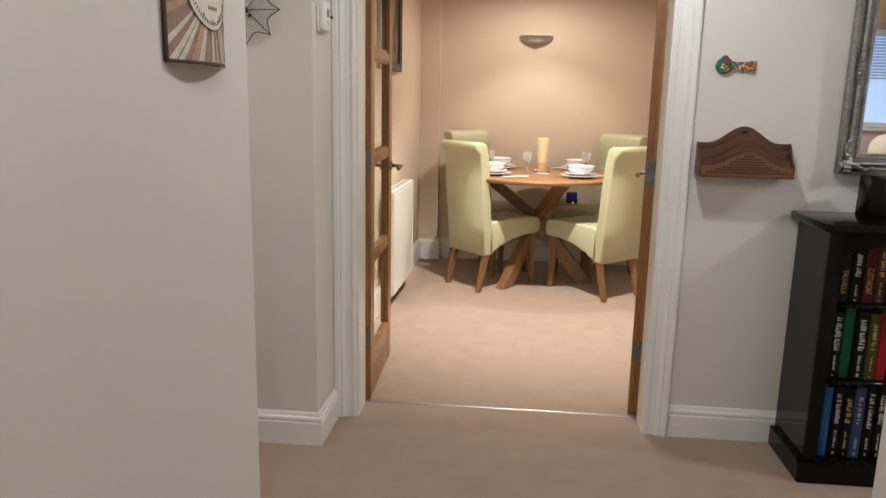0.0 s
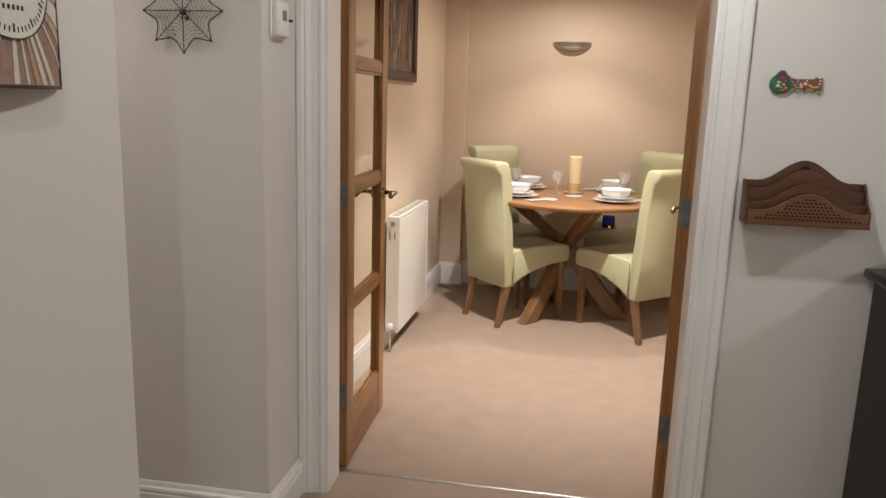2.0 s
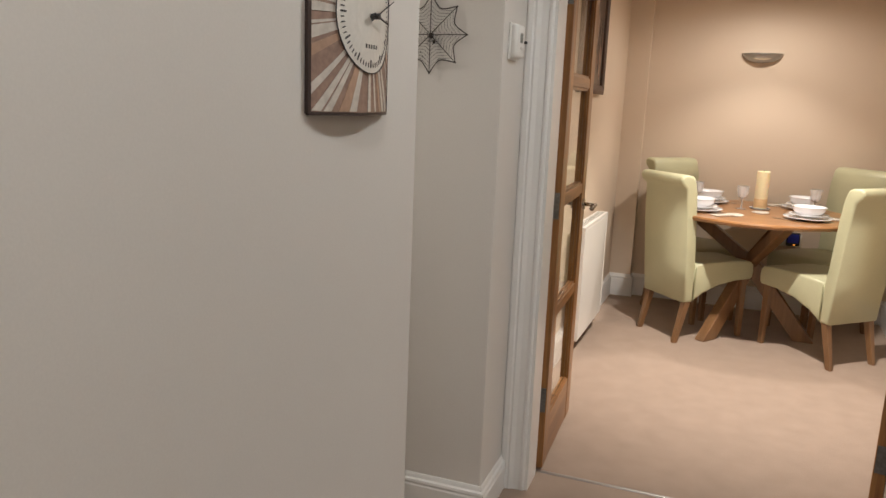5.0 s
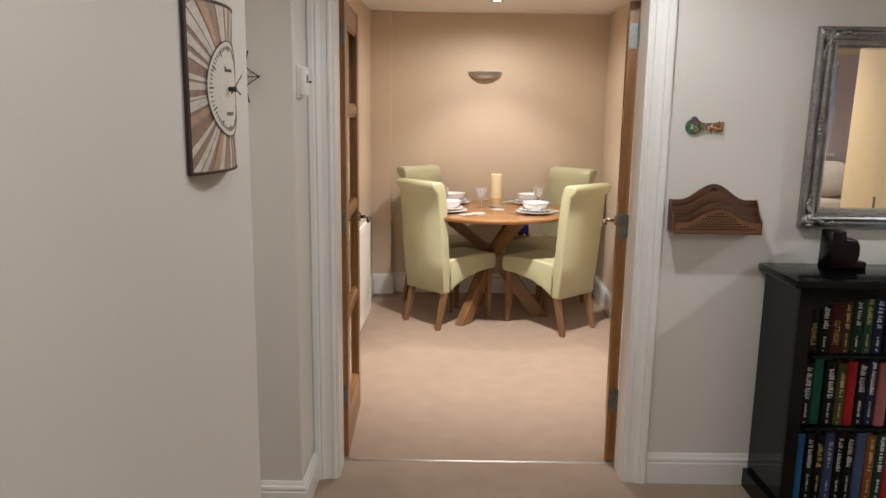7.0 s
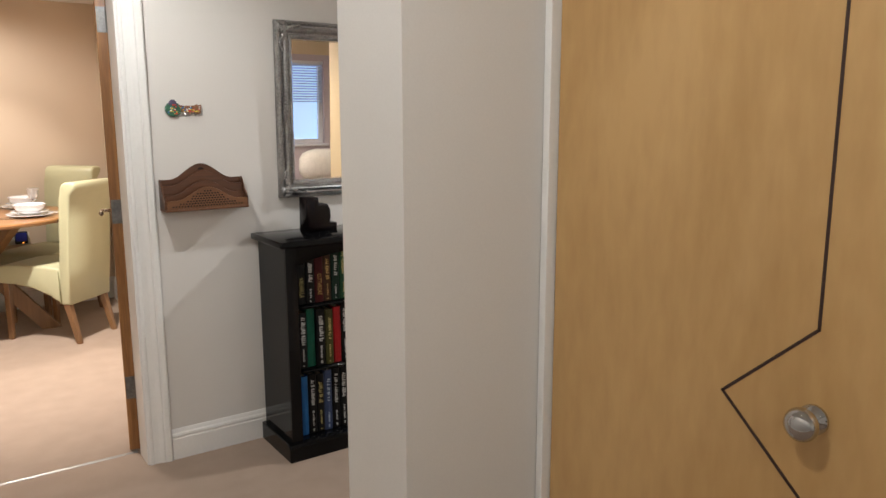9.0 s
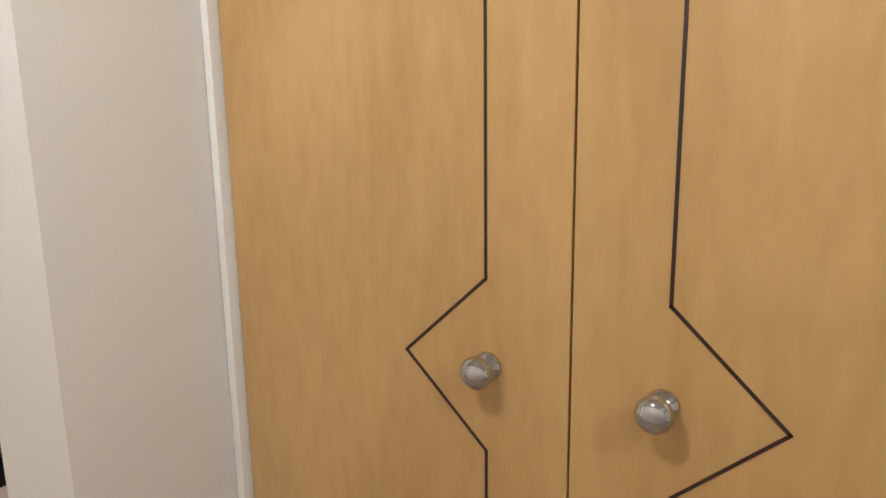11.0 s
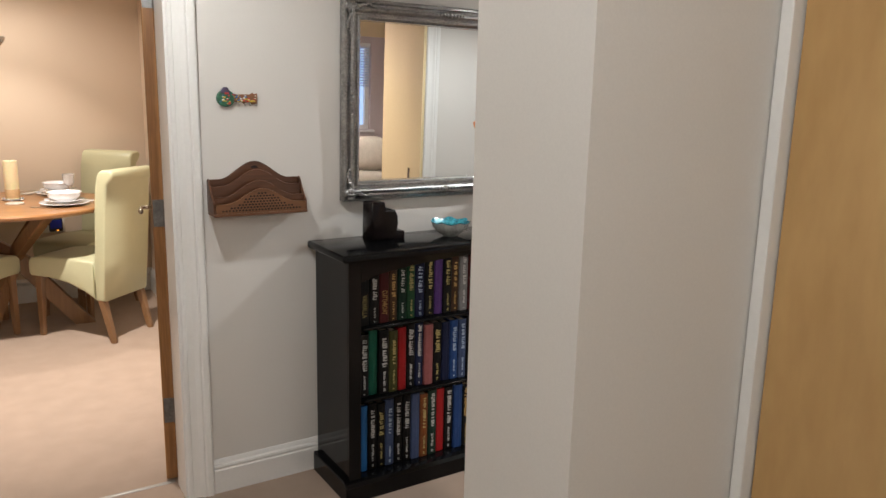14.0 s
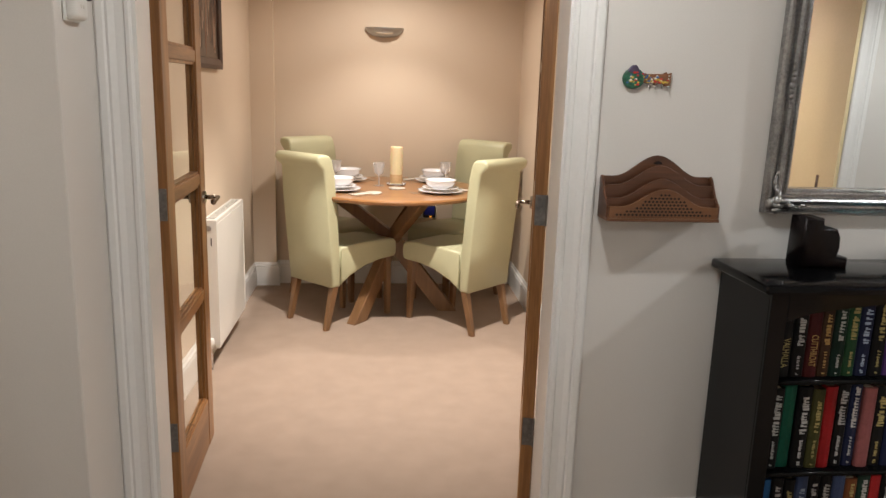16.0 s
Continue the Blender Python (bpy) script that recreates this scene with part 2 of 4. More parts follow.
def sweep(points, section, closed=False):
    """A section of (across, up) pairs drawn along level points; across is to the left of the way."""
    bm = bmesh.new()
    pts = [Vector(p) for p in points]
    n, rows = len(pts), []
    for i, p in enumerate(pts):
        before = (p - pts[i - 1]).normalized() if i or closed else (pts[1] - p).normalized()
        after = (pts[(i + 1) % n] - p).normalized() if i < n - 1 or closed else before
        left = Vector((-(before.y + after.y), before.x + after.x, 0)).normalized()
        side = Vector((-before.y, before.x, 0))
        left = left / max(0.3, left.dot(side))
        rows.append([bm.verts.new(p + left * s + Vector((0, 0, u))) for s, u in section])
    m = len(section)
    for i in range(n if closed else n - 1):
        for k in range(m):
            bm.faces.new((rows[i][k], rows[i][(k + 1) % m], rows[(i + 1) % n][(k + 1) % m], rows[(i + 1) % n][k]))
    if not closed:
        bm.faces.new(rows[0])
        bm.faces.new(rows[-1][::-1])
    return bm


def structure(name, bm, material, label, category, smooth=False):
    return tagged(part(name, bm, material, None, label, smooth), category=category, kind="structure")


# ---- floor, walls and ceilings ----
WEST, EAST, SOUTH = -2.6, 4.3, -2.5
JAMB = 2.64
DOOR_L, DOOR_R = -0.64, 0.590
structure("floor", block((WEST - 0.2, SOUTH - 0.2, -0.12), (EAST + 0.2, 6.5, 0)), M_CARPET, "beige cut-pile carpet through hall and dining room", "floor")
structure("ceiling_hall", block((WEST - 0.2, SOUTH - 0.2, CEIL), (EAST + 0.2, 3.06, CEIL + 0.1)), M_CEIL, "plain white painted hall ceiling", "ceiling")
structure("ceiling_dining", block((-1.1, 3.064, CEIL), (1.3, 6.5, CEIL + 0.1)), M_CEIL, "plain white painted dining room ceiling", "ceiling")

structure("wall_clock", block((-0.79, SOUTH, 0), (-0.67, 1.915, CEIL), 0.006), M_WALL, "cream painted wall with the curved clock on it", "wall")
structure("wall_corridor", block((WEST, 1.79, 0), (-0.794, 1.911, CEIL)), M_WALL, "cream painted corridor wall", "wall")
structure("wall_web", block((WEST, 2.697, 0), (-0.715, 2.981, CEIL), 0.004), M_WALL, "cream painted wall with a wire spider web", "wall")
structure("wall_west", block((WEST - 0.12, 1.7, 0), (WEST - 0.003, 3.1, CEIL)), M_WALL, "cream painted end wall of the corridor", "wall")
structure("wall_back_of_hall", block((-0.79, SOUTH - 0.12, 0), (EAST, SOUTH - 0.003, CEIL)), M_WALL, "cream painted wall closing the hall", "wall")
structure("wall_doors_left", block((-1.1, 2.985, 0), (DOOR_L - 0.03, 3.14, CEIL)), M_WALL, "cream painted wall beside the double doors", "wall")
structure("wall_doors_right", block((DOOR_R + 0.03, 2.985, 0), (EAST, 3.14, CEIL)), M_WALL, "cream painted hall wall with mirror and letter rack", "wall")
structure("wall_doors_head", block((DOOR_L - 0.027, 2.987, 2.04), (DOOR_R + 0.027, 3.138, CEIL)), M_WALL, "cream painted wall above the double doors", "wall")
structure("wall_stub", prism([(0.636, 0.976), (0.972, 0.952), (0.972, 1.0), (1.75, 1.0), (1.75, 1.219), (0.636, 1.219)], 2, 0, CEIL), M_WALL, "cream painted wall end beside the wardrobe", "wall")
structure("wall_south", block((JAMB, 1.04, 0), (EAST, 1.219, CEIL)), M_WALL, "cream painted hall wall with a dark canvas", "wall")
structure("wall_south_head", block((1.753, 1.043, 2.04), (JAMB - 0.003, 1.216, CEIL)), M_WALL, "cream painted wall above the bedroom doorway", "wall")
structure("wall_east", block((EAST + 0.003, SOUTH, 0), (EAST + 0.12, 3.14, CEIL)), M_WALL, "cream painted end wall", "wall")
structure("wall_wardrobe_side", block((0.978, SOUTH, 0), (1.1, -0.47, CEIL)), M_WALL, "cream painted wall beside the wardrobe", "wall")
structure("wall_bedroom", block((1.66, SOUTH, 0), (1.745, 0.997, CEIL)), M_LILAC, "dull lilac painted bedroom wall", "wall")

structure("wall_dining_left", prism([(-1.0, 3.143), (-0.862, 3.143), (-0.784, 6.40), (-1.0, 6.40)], 2, 0, CEIL), M_DWALL, "warm cream dining room wall with radiator", "wall")
structure("wall_dining_right", prism([(1.036, 3.143), (1.26, 3.143), (1.26, 6.40), (1.136, 6.40)], 2, 0, CEIL), M_DWALL, "warm cream dining room wall", "wall")
structure("wall_dining_back", block((-0.9, 6.285, 0), (1.22, 6.38, CEIL)), M_DWALL, "warm cream dining room wall with a wall light", "wall")
structure("pipe_boxing", block((-0.86, 6.215, 0), (-0.626, 6.283, CEIL - 0.002), 0.003), M_DWALL, "painted corner boxing in the dining room", "wall")

# window wall of the bedroom, seen in the mirror only
WX0, WX1, WZ0, WZ1, WY = 3.22, 4.03, 0.95, 1.93, -2.33
bw = bmesh.new()
cuboid(bw, (1.75, WY - 0.14, 0), (WX0, WY, 2.0))
cuboid(bw, (WX1, WY - 0.14, 0), (EAST, WY, 2.0))
cuboid(bw, (WX0, WY - 0.14, 0), (WX1, WY, WZ0))
cuboid(bw, (WX0, WY - 0.14, WZ1), (WX1, WY, 2.0))
structure("wall_window_head", block((1.75, WY - 0.14, 2.002), (EAST, WY - 0.003, CEIL)), M_CREAM, "pale cream wall above the bedroom window", "wall")
structure("wall_window", bw, M_LILAC, "dull lilac bedroom wall around a window", "wall")
structure("backdrop", block((WX0 - 0.1, WY - 0.2, WZ0 - 0.1), (WX1 + 0.1, WY - 0.16, WZ1 + 0.1)), M_DAY, "pale blue evening daylight outside the window", "backdrop")
win = empty("window_1", pose(0, WY, 0), "white framed bedroom window with a part-lowered blind", "window", kind="structure")
fr = bmesh.new()
for a, b in (((WX0, -0.1, WZ0), (WX0 + 0.05, -0.05, WZ1)), ((WX1 - 0.05, -0.1, WZ0), (WX1, -0.05, WZ1)), ((WX0 + 0.05, -0.1, WZ0), (WX1 - 0.05, -0.05, WZ0 + 0.05)), ((WX0 + 0.05, -0.1, WZ1 - 0.05), (WX1 - 0.05, -0.05, WZ1))):
    cuboid(fr, a, b)
part("window_frame", fr, M_WHITE, win)
part("window_sill", block((WX0 - 0.04, -0.05, WZ0 - 0.03), (WX1 + 0.04, 0.05, WZ0 - 0.002), 0.006), M_WHITE, win)
blind = empty("venetian_blind", pose(0, WY - 0.02, 0), "pale slatted blind lowered over the upper window", "blind")
part("headrail", block((WX0 + 0.01, -0.02, WZ1 - 0.04), (WX1 - 0.01, 0.02, WZ1 - 0.002), 0.004), M_WHITE, blind)
for k in range(15):
    z = WZ1 - 0.06 - 0.03 * k
    part("slat", block((WX0 + 0.015, -0.012, z - 0.0015), (WX1 - 0.015, 0.012, z + 0.0015), 0, Matrix.Translation((0, 0, z)) @ Matrix.Rotation(radians(35), 4, "X") @ Matrix.Translation((0, 0, -z))), M_BLIND, blind)


# ---- skirting, architraves, doors ----
def skirting_section(h, d=0.02):
    return [(0.001, 0.0), (d, 0.0), (d, h - 0.042), (d - 0.004, h - 0.036), (d - 0.001, h - 0.028), (d - 0.003, h - 0.020), (d - 0.010, h - 0.016), (d - 0.013, h - 0.006), (d - 0.016, h), (0.001, h)]


def skirting(name, points, h, label="white moulded skirting board on carpet"):
    structure(name, sweep(points, skirting_section(h)), M_WHITE, label, "skirting")


skirting("skirting_web", [(-0.715, 2.952, 0), (-0.715, 2.697, 0), (WEST, 2.697, 0)], 0.133)
skirting("skirting_clock", [(WEST, 1.912, 0), (-0.67, 1.915, 0), (-0.67, SOUTH, 0)], 0.133)
skirting("skirting_hall", [(EAST, 2.985, 0), (0.688, 2.985, 0)], 0.133)
skirting("skirting_stub", [(0.944, 0.954, 0), (0.636, 0.976, 0), (0.636, 1.219, 0), (1.68, 1.219, 0)], 0.133)
skirting("skirting_south", [(JAMB + 0.096, 1.219, 0), (EAST, 1.219, 0)], 0.138)
skirting("skirting_dining", [(1.038, 3.2, 0), (1.1325, 6.285, 0), (-0.626, 6.285, 0), (-0.626, 6.215, 0), (-0.787, 6.215, 0), (-0.8605, 3.2, 0)], 0.172)


def architrave(name, x0, x1, y, face=-1, label="white moulded architrave"):
    """An upright moulding; x0 is its inner side. It stands proud of the wall at y towards face."""
    w = x1 - x0
    rows = [(0, 0.0), (0, 0.010), (0.06, 0.015), (0.16, 0.015), (0.20, 0.011), (0.45, 0.014), (0.62, 0.022), (0.70, 0.020), (0.76, 0.025), (0.93, 0.026), (1.0, 0.022), (1.0, 0.0)]
    structure(name, prism([(x0 + w * s, y + face * d) for s, d in rows], 2, 0, 2.06), M_WHITE, label, "architrave")


architrave("architrave_right", DOOR_R + 0.002, DOOR_R + 0.095, 2.984)
architrave("architrave_left", DOOR_L + 0.018, -0.714, 2.978)
architrave("architrave_bedroom", JAMB + 0.002, JAMB + 0.095, 1.220, 1)
structure("architrave_head", block((DOOR_L + 0.02, 2.958, 2.062), (DOOR_R + 0.095, 2.983, 2.15), 0.004), M_WHITE, "white moulded architrave over the doors", "architrave")
structure("door_lining_left", prism([(DOOR_L - 0.029, 2.972), (DOOR_L + 0.030, 2.972), (DOOR_L + 0.030, 3.108), (DOOR_L + 0.014, 3.112), (DOOR_L + 0.014, 3.147), (DOOR_L - 0.029, 3.147)], 2, 0, 2.04), M_WHITE, "white painted door lining with a rebate", "door lining")
structure("door_lining_right", prism([(DOOR_R + 0.029, 2.979), (DOOR_R - 0.006, 2.979), (DOOR_R - 0.006, 3.108), (DOOR_R + 0.004, 3.112), (DOOR_R + 0.004, 3.147), (DOOR_R + 0.029, 3.147)], 2, 0, 2.04), M_WHITE, "white painted door lining with a rebate", "door lining")
structure("door_lining_head", block((DOOR_L + 0.032, 2.98, 2.015), (DOOR_R - 0.008, 3.146, 2.039)), M_WHITE, "white painted head of the door lining", "door lining")
structure("threshold_strip", prism([(3.133, 0.0005), (3.155, 0.0005), (3.151, 0.003), (3.144, 0.0042), (3.137, 0.003)], 0, DOOR_L + 0.02, DOOR_R - 0.012), M_STEEL, "thin metal carpet strip across the doorway", "threshold")
# Cream here stands in for the bedroom's warm light on the lining.
structure("bedroom_lining", block((JAMB - 0.022, 1.042, 0), (JAMB - 0.001, 1.225, 2.04)), M_CREAM, "bedroom door lining, warm light put in as cream colour", "door lining")


def lever(door, y, z, side):
    """A turned lever handle on a round rose; side is the way it stands out along x."""
    bm = bmesh.new()
    rod(bm, (0, y, z), (side * 0.010, y, z), 0.026, 0.024, 20)
    hd = part("handle", bm, M_BRONZE, door, "antique steel lever handle")
    bm = bmesh.new()
    rod(bm, (side * 0.011, y, z), (side * 0.052, y, z), 0.009, 0.008, 12)
    ball(bm, (side * 0.055, y, z), 0.0095)
    rod(bm, (side * 0.055, y, z), (side * 0.058, y - 0.05, z), 0.0095, 0.0065, 12)
    ball(bm, (side * 0.058, y - 0.052, z), 0.0085)
    rod(bm, (side * 0.058, y - 0.052, z), (side * 0.056, y - 0.095, z - 0.003), 0.0065, 0.0105, 12)
    ball(bm, (side * 0.056, y - 0.1, z - 0.003), 0.0115, (1, 0.9, 1))
    part("lever", bm, M_BRONZE, hd, "", True)


def glazed_door(name, m, inner, label):
    """A four-pane oak door, hinged at its local origin and running along y; inner: the side of x on which its room face lies."""
    d = empty(name, m, label, "door", kind="structure")
    w, h, t, st = 0.615, 1.985, 0.042, 0.092
    xs = sorted((0, inner * t))
    bm = block((xs[0], 0, 0.008), (xs[1], st, h), 0.003)
    part("stile", bm, M_OAK, d)
    part("stile", block((xs[0], w - st, 0.008), (xs[1], w, h), 0.003), M_OAK, d)
    levels = [(0.008, 0.205), (0.618, 0.662), (1.066, 1.110), (1.514, 1.558), (1.885, h)]
    for a, b in levels:
        part("rail", block((xs[0] + 0.002, st, a), (xs[1] - 0.002, w - st, b), 0.005 if b - a < 0.1 else 0.003), M_OAKX, d)
    mid = inner * t / 2
    for (_, a), (b, _) in zip(levels, levels[1:]):
        pane = part("pane", block((mid - 0.002, st, a), (mid + 0.002, w - st, b)), M_PANE, d, "clear bevelled glass pane")
        pane.visible_shadow = False
        for s in (-1, 1):
            bd = bmesh.new()
            x0, x1 = sorted((mid + s * 0.003, mid + s * 0.013))
            cuboid(bd, (x0, st, a), (x1, st + 0.009, b))
            cuboid(bd, (x0, w - st - 0.009, a), (x1, w - st, b))
            cuboid(bd, (x0, st + 0.009, a), (x1, w - st - 0.009, a + 0.009))
            cuboid(bd, (x0, st + 0.009, b - 0.009), (x1, w - st - 0.009, b))
            part("bead", bd, M_OAK, d)
    for z in (0.297, 1.072, 1.848):
        hb = bmesh.new()
        cuboid(hb, (xs[0] + 0.004, -0.0025, z - 0.05), (xs[1] - 0.004, 0.0005, z + 0.05))
        rod(hb, (-inner * 0.002, -0.007, z - 0.05), (-inner * 0.002, -0.007, z + 0.05), 0.0065, seg=12)
        for k in range(4):
            rod(hb, (mid + (0.006 if k % 2 else -0.006), -0.0025, z - 0.035 + 0.023 * k), (mid + (0.006 if k % 2 else -0.006), -0.0035, z - 0.035 + 0.023 * k), 0.004, seg=8)
        part("hinge", hb, M_HINGE, d, "grey steel butt hinge")
    for s in (-1, 1):
        hx = Matrix.Translation((max(xs) if s > 0 else min(xs), 0, 0))
        before = set(scene.objects)
        lever(d, w - 0.055, 1.015, s)
        for ob in set(scene.objects) - before:
            if ob.parent == d:
                ob.matrix_local = hx
    lk = block((mid - 0.011, w - 0.001, 0.93), (mid + 0.011, w + 0.001, 1.1))
    part("latch_plate", lk, M_STEEL, d)
    return d


glazed_door("door_1", pose(DOOR_L + 0.003, 3.155, 0, 0, 0, 1.4), 1, "oak four-pane glazed door standing open")
glazed_door("door_2", pose(DOOR_R + 0.002, 3.152, 0, 0, 0, -12.5), -1, "oak four-pane glazed door standing open wide")

structure("wall_return", block((JAMB + 0.035, 0.56, 0), (JAMB + 0.16, 1.037, CEIL)), M_CREAM, "pale cream wall return inside the bedroom", "wall")
structure("latch_keep", block((JAMB - 0.0245, 1.06, 0.86), (JAMB - 0.0215, 1.085, 0.96), 0.0008), M_BRONZE, "dark metal latch keep on the door lining", "latch")


# ---- downlights ----
def downlight(x, y):
    d = empty("downlight", pose(x, y, CEIL), "recessed round ceiling downlight, lit, real or added as fill", "downlight", "ceiling downlights")
    part("bezel", lathe([(0.030, -0.001), (0.030, -0.006), (0.041, -0.007), (0.043, -0.004), (0.043, -0.001)], 28), M_STEEL, d, "", True)
    part("lamp", lathe([(0.0, -0.0035), (0.029, -0.0035), (0.029, -0.0015), (0.0, -0.0015)], 24), M_BULB, d)


# Fittings at the corridor, the bedroom and the last two hall lamps are added.
for x, y in HALL_LAMPS + DINING_LAMPS + [(-1.9, 2.3), (2.12, -0.4)]:
    downlight(x, y)


# ---- wardrobe ----
ward = empty("wardrobe", pose(0.972, 0.235, 0), "fitted beech-veneered wardrobe with dark inlay lines", "wardrobe")
part("carcass", block((0.024, -0.70, 0.0), (0.60, 0.69, CEIL - 0.004)), M_BEECH, ward)
part("edge_trim", block((-0.022, 0.697, 0.0), (0.03, 0.716, CEIL - 0.004), 0.002), M_WHITE, ward, "white painted edge strip")
for s in (1, -1):
    ys = sorted((s * 0.0018, s * 0.694))
    leaf = part("door", block((0.0, ys[0], 0.06), (0.021, ys[1], CEIL - 0.008), 0.0018), M_BEECH, ward, "plain beech-veneered door")
    line = bmesh.new()
    pts = [(0.138, CEIL - 0.01), (0.138, 1.158), (0.289, 1.020), (0.138, 0.882), (0.138, 0.062)]
    for (a, za), (b, zb) in zip(pts, pts[1:]):
        va, vb = Vector((0, s * a, za)), Vector((0, s * b, zb))
        way = (vb - va).normalized()
        side = Vector((0, -way.z, way.y)) * 0.0025
        corner = [va - way * 0.002 + side, va - way * 0.002 - side, vb + way * 0.002 - side, vb + way * 0.002 + side]
        lo = [line.verts.new(c + Vector((-0.0012, 0, 0))) for c in corner]
        hi = [line.verts.new(c + Vector((0.002, 0, 0))) for c in corner]
        line.faces.new(lo)
        line.faces.new(hi[::-1])
        for k in range(4):
            line.faces.new((lo[k], lo[(k + 1) % 4], hi[(k + 1) % 4], hi[k]))
    part("inlay", line, M_INLAY, leaf, "dark inlaid line with a pointed kink")
    kb = lathe([(0.0, 0.0), (0.0185, 0.0), (0.0185, 0.005), (0.011, 0.008), (0.009, 0.014), (0.013, 0.018), (0.0185, 0.0215), (0.0205, 0.0255), (0.0208, 0.030), (0.0192, 0.0345), (0.0155, 0.0385), (0.0105, 0.0412), (0.005, 0.0426), (0.0, 0.043)], 32)
    for v in kb.verts:
        v.co = Vector((-v.co.z * 1.25, v.co.y * 1.24 + s * 0.134, v.co.x * 1.24 + 1.022))
    part("knob", kb, M_NICKEL, leaf, "polished chrome knob", True)


# ---- hall things ----
def clock():
    y0, z0, chord, sag, half = 1.594, 1.580, 0.286, 0.034, 0.163
    radius = (chord * chord / 4 + sag * sag) / (2 * sag)
    top = math.asin(chord / 2 / radius)

    def place(u, z, out=0.0):
        a = u / (chord / 2) * top
        return Vector((-0.662 + radius * math.cos(a) - radius * math.cos(top) + out * math.cos(a), y0 + (radius + out) * math.sin(a), z0 + z))

    def sheet(bm, cells, lo, hi):
        for poly in cells:
            a = [bm.verts.new(place(u, z, hi)) for u, z in poly]
            b = [bm.verts.new(place(u, z, lo)) for u, z in poly]
            bm.faces.new(a)
            bm.faces.new(b[::-1])
            for k in range(len(poly)):
                bm.faces.new((a[k], a[(k + 1) % len(poly)], b[(k + 1) % len(poly)], b[k]))
        return bm

    w = chord / 2
    c = empty("wall_clock", None, "curved metal wall clock with brown and cream sunburst", "clock")
    cells = [[(-w + chord * k / 14, -half), (-w + chord * (k + 1) / 14, -half), (-w + chord * (k + 1) / 14, half), (-w + chord * k / 14, half)] for k in range(14)]
    bm = sheet(bmesh.new(), cells, -0.004, 0.0)
    bmesh.ops.remove_doubles(bm, verts=bm.verts, dist=1e-5)
    part("panel", bm, mat("clock_brown", (0.30, 0.195, 0.15), 0.5, vary=0.25, scale=8), c, "brushed brown curved panel")
    rim = bmesh.new()
    for s in (-1, 1):
        sheet(rim, [[(s * w - 0.003, -half), (s * w + 0.003, -half), (s * w + 0.003, half), (s * w - 0.003, half)]], -0.012, 0.002)
        for k in range(14):
            u = -w + chord * k / 14
            sheet(rim, [[(u, s * half - 0.0025), (u + chord / 14, s * half - 0.0025), (u + chord / 14, s * half + 0.0025), (u, s * half + 0.0025)]], -0.012, 0.002)
    part("rim", rim, mat("clock_rim", (0.045, 0.025, 0.02), 0.5), c, "dark brown rim")
    rng = random.Random(4)
    m_cream, m_tan = mat("clock_cream", (0.62, 0.57, 0.51), 0.4, vary=0.15, scale=20), mat("clock_tan", (0.45, 0.29, 0.20), 0.4, vary=0.15, scale=20)
    n = 44
    for k in range(n):
        a = 2 * math.pi * (k + rng.uniform(-0.2, 0.2)) / n
        wide = rng.choice((0.018, 0.035, 0.055, 0.065))
        if k % 6 == 2:
            continue
        ends = []
        for b in (a - wide, a + wide):
            cu, cz = math.cos(b), math.sin(b)
            far = min((w - 0.004) / max(1e-4, abs(cu)), (half - 0.004) / max(1e-4, abs(cz)))
            ends.append((cu, cz, far))
        target = bmesh.new()
        steps = 5
        for i in range(steps):
            poly = []
            for (cu, cz, far), f in ((ends[0], i), (ends[1], i), (ends[1], i + 1), (ends[0], i + 1)):
                r = 0.088 + (far - 0.088) * f / steps
                poly.append((cu * r, cz * r))
            sheet(target, [poly], 0.0002, 0.0011)
        part("painted_ray", target, m_cream if k % 5 else m_tan, c, "cream painted ray" if k % 5 else "tan painted ray")
    dial = bmesh.new()
    for k in range(32):
        a, b = 2 * math.pi * k / 32, 2 * math.pi * (k + 1) / 32
        for r0, r1 in ((0.0, 0.045), (0.045, 0.094)):
            poly = [(r0 * math.cos(a), r0 * math.sin(a)), (r1 * math.cos(a), r1 * math.sin(a)), (r1 * math.cos(b), r1 * math.sin(b)), (r0 * math.cos(b), r0 * math.sin(b))]
            sheet(dial, [poly[1:] if r0 == 0 else poly][:1] if r0 else [[(0, 0), poly[1], poly[2]]], 0.0015, 0.0026)
    bmesh.ops.remove_doubles(dial, verts=dial.verts, dist=1e-5)
    part("dial", dial, mat("clock_dial", (0.72, 0.69, 0.63), 0.4, vary=0.05), c, "off-white round dial")
    marks = bmesh.new()
    for k in range(60):
        a = 2 * math.pi * k / 60
        r0, hw = (0.072, 0.0014) if k % 5 == 0 else (0.077, 0.0009)
        cu, cz = math.cos(a), math.sin(a)
        sheet(marks, [[(cu * r0 - cz * hw, cz * r0 + cu * hw), (cu * 0.085 - cz * hw, cz * 0.085 + cu * hw), (cu * 0.085 + cz * hw, cz * 0.085 - cu * hw), (cu * r0 + cz * hw, cz * r0 - cu * hw)]], 0.0028, 0.0034)
    for k in range(48):
        a, b = 2 * math.pi * k / 48, 2 * math.pi * (k + 1) / 48
        sheet(marks, [[(0.0935 * math.cos(a), 0.0935 * math.sin(a)), (0.0955 * math.cos(a), 0.0955 * math.sin(a)), (0.0955 * math.cos(b), 0.0955 * math.sin(b)), (0.0935 * math.cos(b), 0.0935 * math.sin(b))]], 0.0028, 0.0036)
